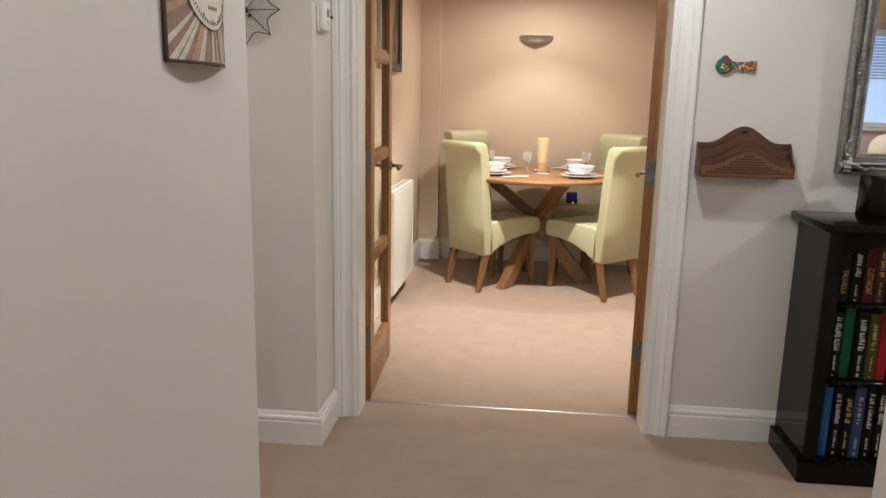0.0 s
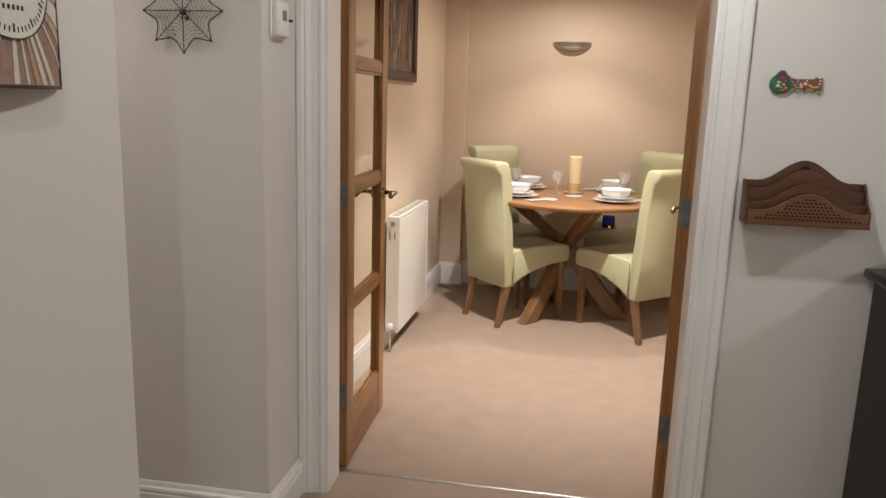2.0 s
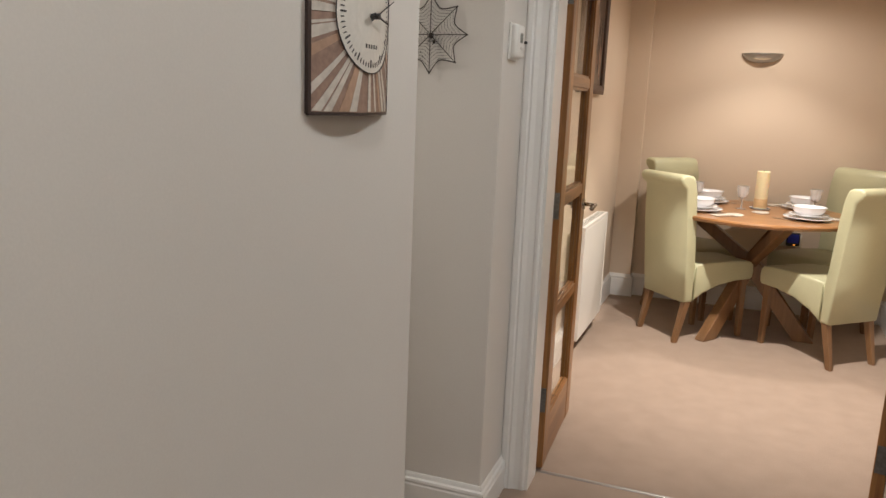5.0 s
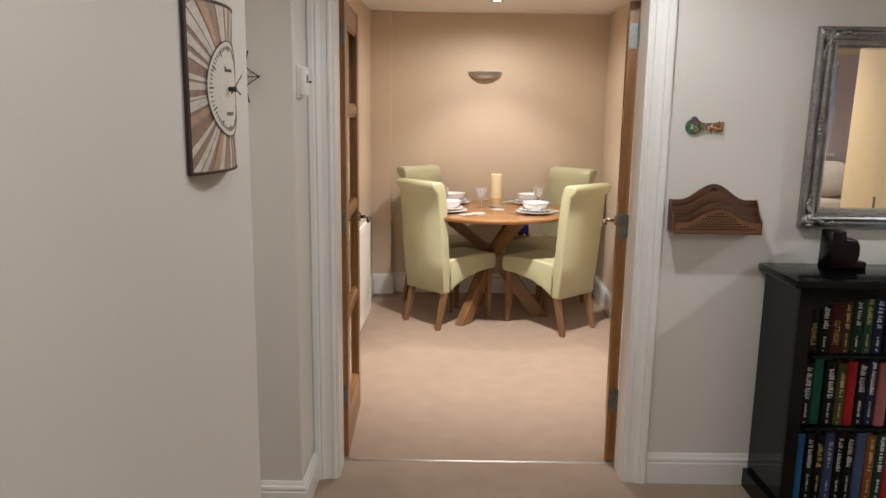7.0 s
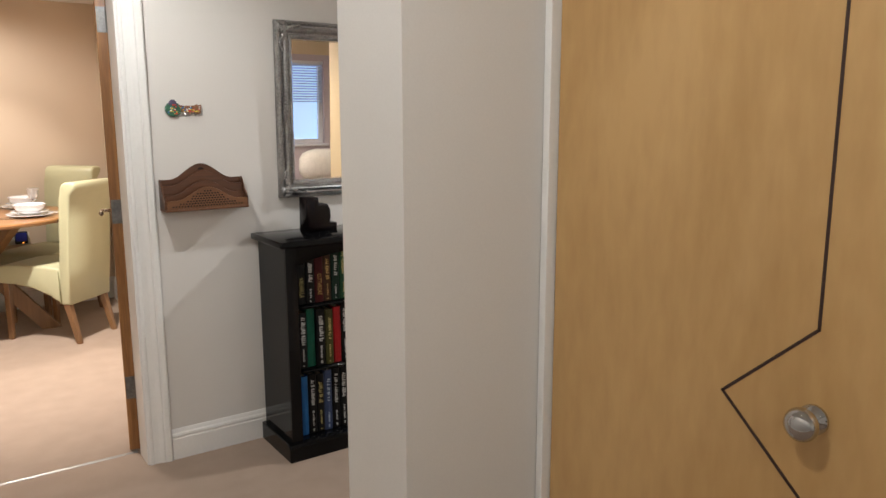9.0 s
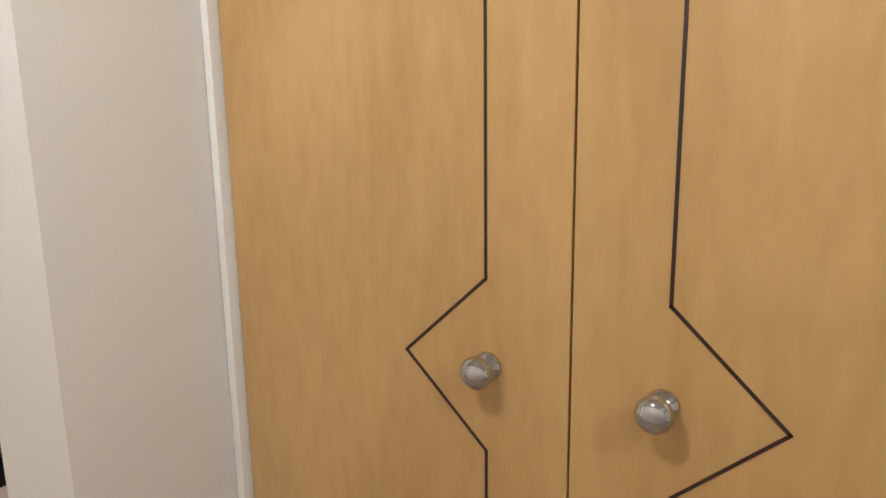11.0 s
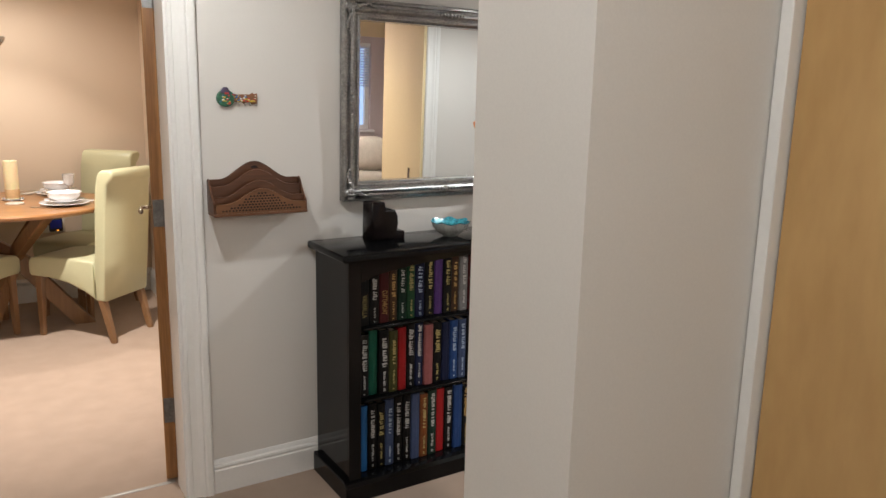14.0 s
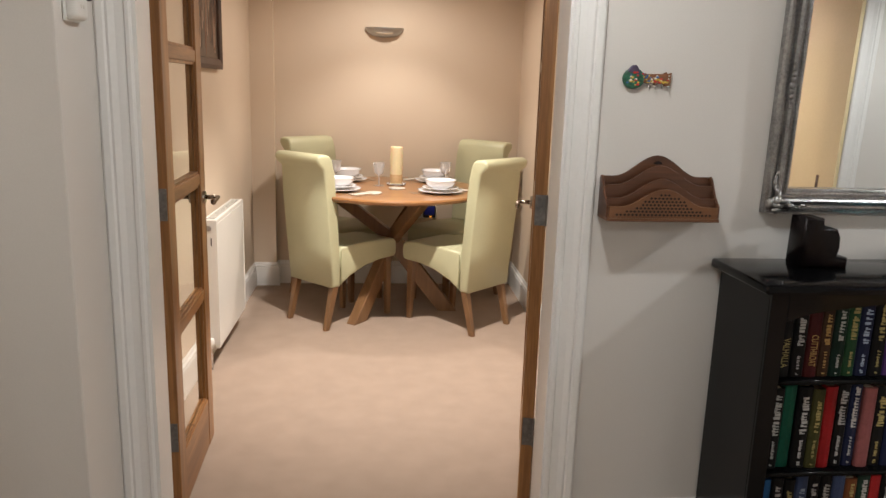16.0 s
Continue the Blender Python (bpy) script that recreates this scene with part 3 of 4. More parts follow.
    for k in range(5):
        u = -0.022 + 0.009 * k
        sheet(marks, [[(u, 0.034), (u + 0.006, 0.034), (u + 0.006, 0.040 + 0.004 * (k == 0)), (u, 0.040 + 0.004 * (k == 0))], [(u + 0.004, -0.053), (u + 0.008, -0.053), (u + 0.008, -0.046), (u + 0.004, -0.046)]], 0.0028, 0.0034)
    tagged(part("minute_scale", marks, M_DARK, c, "black minute marks and lettering bars"), kind="stuff")
    hb = bmesh.new()
    rod(hb, place(0, 0, 0.002), place(0, 0, 0.018), 0.005)
    p = place(0, 0, 0.012)
    rod(hb, p + Vector((0, -0.016, -0.008)), p + Vector((0.0, 0.068, 0.032)), 0.0016, 0.0009, 6)
    q = place(0, 0, 0.015)
    rod(hb, q + Vector((0, -0.012, 0.003)), q + Vector((0.0, 0.042, -0.010)), 0.0022, 0.0014, 6)
    part("clock_hand", hb, M_DARK, c, "black pointers")


clock()


def spider_web():
    w = empty("wall_ornament", pose(-0.955, 2.692, 1.648), "black wire spider web wall ornament", "wall ornament")
    R, n = 0.124, 8
    tips = [Vector((R * math.sin(2 * math.pi * k / n), 0, -R * math.cos(2 * math.pi * k / n) * 0.97)) for k in range(n)]
    off = Vector((0, -0.006, 0))
    for k, tip in enumerate(tips):
        part("spoke", rod(bmesh.new(), off, tip + off, 0.0013, seg=6), M_IRON, w)
        nxt = tips[(k + 1) % n]
        edge = bmesh.new()
        last = tip + off
        for i in range(1, 9):
            f = i / 8
            p = tip.lerp(nxt, f) * (1 - 0.23 * math.sin(math.pi * f)) + off
            rod(edge, last, p, 0.0018, seg=6)
            last = p
        ball(edge, tip + off, 0.0032, sub=1)
        part("edge_wire", edge, M_IRON, w)
    threads = bmesh.new()
    for ring in range(1, 9):
        s = ring / 9.5
        for k in range(n):
            a, b = tips[k] * s, tips[(k + 1) % n] * s
            m = (a + b) / 2 * 0.86
            rod(threads, a + off, m + off, 0.0005, seg=4)
            rod(threads, m + off, b + off, 0.0005, seg=4)
    tagged(part("thread", threads, M_IRON, w, "fine wire threads"), kind="stuff")
    sp = bmesh.new()
    ball(sp, (0.004, -0.011, -0.004), 0.009, (1, 0.8, 1.1))
    ball(sp, (0.016, -0.011, -0.022), 0.006, (1, 0.8, 1))
    for k in range(8):
        a = 2 * math.pi * k / 8 + 0.2
        rod(sp, (0.006, -0.011, -0.008), (0.006 + 0.024 * math.cos(a), -0.012, -0.008 + 0.026 * math.sin(a)), 0.0008, seg=4)
    part("spider", sp, M_IRON, w, "small beaded spider")
    for x, z in ((-0.03, -0.055), (-0.024, -0.068), (-0.045, 0.0)):
        part("bead", lathe([(0, -0.003), (0.0025, 0), (0, 0.003)], 8, None, (x, -0.009, z)), M_IRON, w)


spider_web()

th = empty("thermostat", pose(-0.715, 2.793, 1.637), "white plastic room thermostat with grey display", "thermostat")
part("body", block((0.001, -0.043, -0.053), (0.032, 0.043, 0.053), 0.011), M_PLASTIC, th, "", True)
part("backplate", block((0.0005, -0.047, -0.057), (0.008, 0.047, 0.057), 0.003), M_PLASTIC, th)
part("display", block((0.031, -0.018, -0.004), (0.0335, 0.012, 0.026), 0.0008), M_LCD_SLOT, th, "grey liquid crystal display")
for y in (-0.012, 0.004):
    part("button", block((0.031, y, -0.026), (0.0345, y + 0.010, -0.017), 0.001), M_RAD, th)
part("slider", block((0.028, 0.030, -0.004), (0.040, 0.044, 0.004), 0.001), M_DARK, th)

# carved letter rack
rk = empty("letter_rack", pose(0.879, 2.984, 1.088), "carved reddish-brown wooden letter rack on the wall", "letter rack")


def bell(half, base, shoulder, peak, n=24):
    pts = [(-half, base), (half, base)]
    for k in range(n + 1):
        x = half - 2 * half * k / n
        f = abs(x) / half
        z = shoulder + (peak - shoulder) * (math.cos(math.pi * min(1, f / 0.80)) * 0.5 + 0.5)
        pts.append((x, z))
    return pts


for y, sh, pk, name in ((-0.010, 0.121, 0.184, "back_panel"), (-0.034, 0.098, 0.156, "divider"), (-0.060, 0.062, 0.119, "divider"), (-0.088, 0.040, 0.092, "front_panel")):
    part(name, prism(bell(0.166, 0.004, sh, pk, 40), 1, y, y + 0.007, 0.002, 2), M_RACK_LIT if name == "front_panel" else M_RACK, rk)
part("base", block((-0.172, -0.092, -0.004), (0.172, 0.0, 0.006), 0.002), M_RACK_LIT, rk)
for s in (-1, 1):
    part("side_panel", prism([(-0.084, 0.006), (-0.003, 0.006), (-0.003, 0.118), (-0.012, 0.124), (-0.024, 0.116), (-0.052, 0.070), (-0.084, 0.042)], 0, *sorted((s * 0.1665, s * 0.173)), 0.0015, 1), M_RACK, rk)
# A dark plate on the surface paints the hole's shade; nothing is cut.
part("hanging_hole_shade", prism([(-0.014, 0.158), (0.014, 0.158), (0.010, 0.165), (0.0, 0.168), (-0.010, 0.165)], 1, -0.0112, -0.0102), M_FRET_SHADE, rk, "dark patch painted as the shade in the hanging hole")
# Dark lozenges laid on the front panel paint the shade in its holes.
fret = bmesh.new()
for row in range(7):
    for k in range(-13, 14):
        x, z = k * 0.0118 + (0.0059 if row % 2 else 0), 0.016 + row * 0.0098
        f = abs(x) / 0.168
        lid = 0.040 + 0.052 * (math.cos(math.pi * min(1, f / 0.80)) * 0.5 + 0.5) - 0.015
        if z > lid or abs(x) > 0.150:
            continue
        v = [fret.verts.new((x + dx, yy, z + dz)) for yy in (-0.0890, -0.0872) for dx, dz in ((-0.0050, 0), (0, -0.0038), (0.0050, 0), (0, 0.0038))]
        fret.faces.new(v[:4])
        for j in range(4):
            fret.faces.new((v[j], v[(j + 1) % 4], v[4 + (j + 1) % 4], v[4 + j]))
tagged(part("fretwork", fret, M_FRET_SHADE, rk, "dark raised diamonds painted as the shade of pierced holes"), kind="stuff")

# painted key-shaped hook rail
ky = empty("key_rack", pose(0.823, 2.984, 1.494), "small key-shaped hook rack painted with bright flowers", "key rack")
M_KEYBROWN = mat("key_brown", (0.20, 0.085, 0.04), 0.5, vary=0.3, scale=40)
bow = lathe([(0.0, 0.0), (0.027, 0.0), (0.030, 0.004), (0.029, 0.012), (0.025, 0.014), (0.0, 0.014)], 24)
for v in bow.verts:
    v.co = Vector((v.co.x * 1.1 - 0.040, -v.co.z, v.co.y))
part("bow", bow, mat("key_green", (0.03, 0.13, 0.075), 0.4, vary=0.6, scale=60), ky, "round green painted bow")
part("shaft", prism([(-0.016, -0.010), (0.0, -0.013), (0.020, -0.012), (0.024, -0.018), (0.034, -0.012), (0.050, -0.013), (0.054, -0.020), (0.072, -0.018), (0.073, 0.019), (0.062, 0.016), (0.056, 0.021), (0.048, 0.015), (0.0, 0.014), (-0.016, 0.018)], 1, -0.013, -0.001, 0.002, 1), M_KEYBROWN, ky, "brown painted shaft")
part("finial", prism([(-0.062, 0.016), (-0.018, 0.010), (-0.026, 0.026), (-0.034, 0.038), (-0.046, 0.038), (-0.054, 0.030)], 1, -0.0145, -0.002, 0.002, 1), mat("key_violet", (0.075, 0.06, 0.11), 0.4, vary=0.4, scale=40), ky, "violet painted top")
rng = random.Random(9)
dots = {"yellow": (0.60, 0.42, 0.04), "gold": (0.55, 0.40, 0.08), "white": (0.75, 0.74, 0.68), "red": (0.55, 0.03, 0.03), "blue": (0.05, 0.14, 0.32)}
for nm, colour in dots.items():
    paint = mat("key_" + nm, colour, 0.4)
    for k in range(11):
        bm = bmesh.new()
        x = rng.uniform(-0.062, 0.066)
        z = rng.uniform(-0.019, 0.019) if x < -0.01 else rng.uniform(-0.010, 0.010)
        ball(bm, (x, -0.0142 if x < 0 else -0.0132, z), rng.uniform(0.003, 0.0062), (1, 0.25, 0.7), 1)
        part("painted_flower", bm, paint, ky, nm + " painted flower spot")
for k in range(4):
    hk = bmesh.new()
    x = 0.006 + 0.020 * k
    rod(hk, (x, -0.008, -0.012), (x, -0.012, -0.024), 0.0018)
    rod(hk, (x, -0.012, -0.024), (x, -0.024, -0.022), 0.0018)
    part("hook", hk, M_STEEL, ky)


# mirror
mr = empty("wall_mirror", pose(1.693, 2.976, 1.489, 91, 0, 0), "rectangular mirror in an ornate pewter-coloured frame", "mirror")
HW, HH, FW = 0.472, 0.384, 0.076
rect = [(-HW, -HH, 0), (HW, -HH, 0), (HW, HH, 0), (-HW, HH, 0)]
section = [(0.0, 0.001), (0.0, 0.022), (0.006, 0.030), (0.014, 0.032), (0.019, 0.024), (0.026, 0.023), (0.031, 0.034), (0.040, 0.038), (0.047, 0.033), (0.051, 0.024), (0.057, 0.023), (0.061, 0.029), (0.067, 0.028), (0.072, 0.018), (FW, 0.014), (FW, 0.001)]
part("frame", sweep(rect, section, True), M_PEWTER, mr, "moulded pewter-coloured frame")
part("mirror_glass", block((-HW + FW - 0.004, -HH + FW - 0.004, 0.004), (HW - FW + 0.004, HH - FW + 0.004, 0.010)), M_MIRROR, mr, "clear silvered mirror glass")
bv = sweep([(-HW + FW, -HH + FW, 0), (HW - FW, -HH + FW, 0), (HW - FW, HH - FW, 0), (-HW + FW, HH - FW, 0)], [(0.0, 0.0102), (0.0, 0.0125), (0.004, 0.0125), (0.005, 0.0102)], True)
part("slip", bv, M_CHROME, mr, "bright inner slip")
rng = random.Random(2)
for sx in (-1, 1):
    for sy in (-1, 1):
        bm = bmesh.new()
        for k in range(9):
            f = k / 8
            for dx, dy in ((0.012 + 0.11 * f, 0.030 + 0.010 * math.sin(6 * f)), (0.030 + 0.010 * math.sin(6 * f), 0.012 + 0.11 * f)):
                vs = ball(bm, (0, 0, 0), 0.017 - 0.009 * f, (1.5 if dx > dy else 0.8, 0.8 if dx > dy else 1.5, 0.55), 1)
                for v in vs:
                    v.co += Vector((sx * (HW - dx), sy * (HH - dy), 0.034 + rng.uniform(-0.002, 0.003)))
        part("corner_leaf", bm, M_PEWTER, mr, "cast leaf scroll at the corner", True)
for x, y, tall in ((-HW + 0.034, 0.0, True), (HW - 0.034, 0.0, True), (0.0, HH - 0.034, False), (0.0, -HH + 0.034, False)):
    bm = bmesh.new()
    for k in range(-4, 5):
        c = (x, y + 0.016 * k, 0.036) if tall else (x + 0.016 * k, y, 0.036)
        ball(bm, c, 0.014 - 0.0022 * abs(k), (1, 1, 0.5), 1)
    part("side_leaf", bm, M_PEWTER, mr, "cast leaf scroll", True)

# ---- bookcase ----
BX0, BX1, BY0, BY1 = 1.108, 2.335, 2.672, 2.960
bc = empty("bookcase", pose(BX0, BY0, 0), "low black gloss bookcase with three shelves", "bookcase")
BW, BD = BX1 - BX0, BY1 - BY0
part("side", block((0, 0.0, 0.075), (0.022, BD, 0.930), 0.001), M_BLACK, bc)
part("side", block((BW - 0.022, 0.0, 0.075), (BW, BD, 0.930), 0.001), M_BLACK, bc)
part("back", block((0.022, BD - 0.008, 0.08), (BW - 0.022, BD, 0.930)), M_BLACK, bc)
part("top", block((-0.028, -0.032, 0.931), (BW + 0.028, BD + 0.018, 0.959), 0.008), M_BLACK, bc, "glossy overhanging top", True)
part("plinth", prism([(-0.032, 0.0), (-0.032, 0.062), (-0.022, 0.074), (-0.005, 0.080), (BD, 0.080), (BD, 0.0)], 0, -0.02, BW + 0.02, 0.004), M_BLACK, bc, "moulded plinth")
for z in (0.372, 0.657):
    part("shelf", prism([(0.002, z + 0.008), (0.0028, z + 0.0045), (0.005, z + 0.0016), (0.009, z), (BD - 0.008, z), (BD - 0.008, z + 0.016), (0.009, z + 0.016), (0.005, z + 0.0144), (0.0028, z + 0.0115)], 0, 0.022, BW - 0.022), M_BLACK, bc, "glossy shelf with a rounded front edge", True)
part("stile", block((0.0, -0.012, 0.081), (0.050, -0.0005, 0.930), 0.0015), M_BLACK, bc)
part("stile", block((BW - 0.050, -0.012, 0.081), (BW, -0.0005, 0.930), 0.0015), M_BLACK, bc)
arch = [(0.051, 0.929)]
for k in range(21):
    f = k / 20
    arch.append((0.051 + (BW - 0.102) * f, 0.850 + 0.062 * math.sin(math.pi * f) ** 0.6))
arch.append((BW - 0.051, 0.929))
part("arched_rail", prism(arch, 1, -0.012, -0.0005, 0.001, 1), M_BLACK, bc, "arched top rail")


def spine_mat(c):
    m = mat("book_cloth", c, 0.5, vary=0.15, scale=30, bump=0.02)
    m.node_tree.nodes["Principled BSDF"].inputs["Specular IOR Level"].default_value = 0.2
    return m


SPINE = {k: spine_mat([0.5 * v for v in c]) for k, c in {
    "black": (0.006, 0.006, 0.007), "darkred": (0.10, 0.012, 0.014), "brown": (0.10, 0.05, 0.025), "darkgreen": (0.012, 0.045, 0.03), "green": (0.03, 0.12, 0.05),
    "blue": (0.03, 0.09, 0.30), "navy": (0.012, 0.02, 0.07), "purple": (0.12, 0.05, 0.25), "grey": (0.35, 0.35, 0.36), "red": (0.55, 0.02, 0.025), "teal": (0.03, 0.16, 0.20),
    "orange": (0.68, 0.20, 0.02), "pink": (0.42, 0.14, 0.14), "slate": (0.08, 0.12, 0.25), "bright blue": (0.03, 0.20, 0.55), "emerald": (0.01, 0.16, 0.10), "rust": (0.28, 0.09, 0.03), "olive": (0.10, 0.10, 0.03)}.items()}
INK = {"white": mat("white_ink", (0.42, 0.42, 0.41), 0.5), "yellow": mat("yellow_ink", (0.34, 0.28, 0.10), 0.5), "gold": mat("gold_ink", (0.42, 0.26, 0.08), 0.5), "pale": mat("pale_ink", (0.30, 0.38, 0.50), 0.5)}
M_PAPER = mat("paper_edge", (0.55, 0.48, 0.36), 0.9, vary=0.15, grain=300)


def spine_word(word, wide, z_top, run):
    """A word that runs down a spine, fitted to a width and a run."""
    curve = bpy.data.curves.new("spine_word", "FONT")
    curve.body, curve.extrude = word, 0.02
    holder = bpy.data.objects.new("spine_word", curve)
    me = bpy.data.meshes.new_from_object(holder)
    bm = bmesh.new()
    bm.from_mesh(me)
    xs, ys = [v.co.x for v in bm.verts], [v.co.y for v in bm.verts]
    for v in bm.verts:
        u, w, d = (v.co.x - min(xs)) / (max(xs) - min(xs)), (v.co.y - min(ys)) / (max(ys) - min(ys)), v.co.z
        v.co = Vector(((w - 0.5) * wide, -0.0020 - d * 0.03, z_top - u * run))
    bpy.data.objects.remove(holder)
    bpy.data.meshes.remove(me)
    bpy.data.curves.remove(curve)
    return bm


def book(x, z, wide, tall, deep, colour, ink, lean, rng, word=""):
    b = empty("book", pose(x, BY0 + 0.026 + rng.uniform(0, 0.012), z, 0, lean, 0), f"upright hardback book with {colour} spine" + (f" and {ink} lettering" if ink else ""), "book", "books in the bookcase")
    h = wide / 2
    cover = [(-h, deep), (-h, 0.006), (-h * 0.75, 0.001), (0, -0.0015), (h * 0.75, 0.001), (h, 0.006), (h, deep), (h - 0.0025, deep), (h - 0.0025, 0.010), (-h + 0.0025, 0.010), (-h + 0.0025, deep)]
    part("cover", prism(cover, 2, 0, tall), SPINE[colour], b)
    part("page_block", block((-h + 0.003, 0.0105, 0.003), (h - 0.003, deep - 0.004, tall - 0.004)), M_PAPER, b)
    if ink:
        bars = bmesh.new()
        for lo, hi, wd, step in ((rng.uniform(0.42, 0.52), rng.uniform(0.86, 0.95), wide * rng.uniform(0.20, 0.30), 0.0085), (0.13, rng.uniform(0.28, 0.38), wide * 0.13, 0.0050), (0.04, 0.065, wide * 0.12, 0.006)):
            z0 = lo * tall
            while z0 < hi * tall:
                z1 = z0 + step * rng.uniform(0.55, 1.0)
                u0, u1 = sorted((rng.uniform(0.55, 1.0) * wd, -rng.uniform(0.55, 1.0) * wd))
                if rng.random() < 0.55:
                    cuboid(bars, (u0, -0.0026, z0), (u1, -0.0004, z0 + (z1 - z0) * 0.42))
                    cuboid(bars, (u0, -0.0028, z0), (u0 + 0.4 * (u1 - u0), -0.0004, z1))
                else:
                    cuboid(bars, (u0, -0.0026, z0), (u1, -0.0004, z1))
                z0 = z1 + step * rng.choice((0.22, 0.22, 0.3, 0.9))
        if word:
            bars.free()
            part("lettering", spine_word(word, wide * 0.5, tall * 0.62, tall * 0.46), INK[ink], b)
        else:
            tagged(part("lettering", bars, INK[ink], b), kind="stuff")


ROWS = [
    (0.674, 0.200, "black/yellow black/white darkred/gold brown/gold darkgreen/white green/yellow navy/pale black/yellow purple black/yellow brown/gold grey/white darkred black/yellow red teal/pale slate rust/gold black/yellow olive/gold darkgreen navy/white black/gold red black/white blue black/yellow"),
    (0.389, 0.258, "black/white emerald black/white olive/yellow red black/white navy/white pink black/yellow navy blue/pale slate/pale black/white orange black/white grey/white slate/pale black/white black/white olive black darkred black/white navy/pale grey black/yellow green black/white"),
    (0.082, 0.276, "bright_blue black/white black/yellow slate/pale black/white black/white slate rust/yellow darkgreen/white red black/white blue black/gold black/yellow grey/white black/white black/gold navy brown/gold black/white blue black/yellow slate black/white darkred black/yellow navy"),
]
rng = random.Random(12)
for z, tall, names in ROWS:
    x = BX0 + 0.064
    for k, item in enumerate(names.split()):
        colour, _, ink = item.partition("/")
        wide = rng.uniform(0.0355, 0.0425)
        if x + wide > BX1 - 0.06:
            break
        t = tall + rng.uniform(-0.014, 0.006)
        if z > 0.6:
            f = (x - BX0 - 0.05) / (BX1 - BX0 - 0.1)
            t = min(0.238, 0.176 + 0.062 * math.sin(math.pi * min(1, max(0.02, f))) ** 0.6 + rng.uniform(-0.008, 0.004))
        book(x + wide / 2, z, wide, t, 0.165, colour.replace("_", " "), ink, 0, rng, {0: "VALHALLA", 2: "CUTTHROAT"}.get(k, "") if z > 0.6 else "")
        x += wide + 0.0012


# ---- on the bookcase ----
TOP = 0.959


def figurine(x, flip, label):
    pts = [(-0.075, 0.0), (0.075, 0.0), (0.075, 0.032), (0.040, 0.036), (0.046, 0.060), (0.044, 0.095), (0.032, 0.118), (0.010, 0.124), (-0.010, 0.120), (-0.014, 0.150), (-0.072, 0.150)]
    bm = prism([(flip * a, c) for a, c in pts], 1, -0.045, 0.045, 0.012, 3)
    ob = part("figurine", bm, M_EBONY, None, label, True)
    ob.matrix_world = pose(x, 2.885, TOP)
    tagged(ob, label, "figurine", "carved figurines on the bookcase")


figurine(1.366, 1, "dark carved wooden figurine bookend beside a bowl")
figurine(2.075, 1, "dark carved wooden figurine bookend beside the roses")


def dish(x, y, r, h, label):
    d = empty("bowl", pose(x, y, TOP), label, "bowl", "decorative bowls")
    seg = 36

    def shell(prof):
        bm = bmesh.new()
        rings = []
        for rr, z in prof:
            ring = []
            for k in range(seg):
                a = 2 * math.pi * k / seg
                wave = 1 + 0.05 * (rr / r) * math.sin(7 * a) + 0.03 * (rr / r) * math.sin(13 * a + 1)
                ring.append(bm.verts.new((rr * wave * math.cos(a), rr * wave * math.sin(a), z + 0.004 * (z / h) * math.sin(7 * a + 0.6))))
            rings.append(ring)
        for lo, hi in zip(rings, rings[1:]):
            for k in range(seg):
                bm.faces.new((lo[k], lo[(k + 1) % seg], hi[(k + 1) % seg], hi[k]))
        bm.faces.new(rings[0][::-1])
        return bm
    part("outside", shell([(r * 0.36, 0.0), (r * 0.40, 0.004), (r * 0.70, h * 0.35), (r * 0.92, h * 0.7), (r, h)]), M_SHELL, d, "silvery ribbed outside", True)
    inner = shell([(r * 0.30, h * 0.15), (r * 0.62, h * 0.42), (r * 0.88, h * 0.78), (r * 1.0, h + 0.001), (r * 1.04, h + 0.005)])
    part("inside", inner, M_TURQ, d, "turquoise glazed inside and rim", True)


dish(1.64, 2.82, 0.078, 0.058, "silvery scalloped bowl with turquoise glaze")
dish(1.94, 2.79, 0.046, 0.046, "small silvery bowl with turquoise rim")


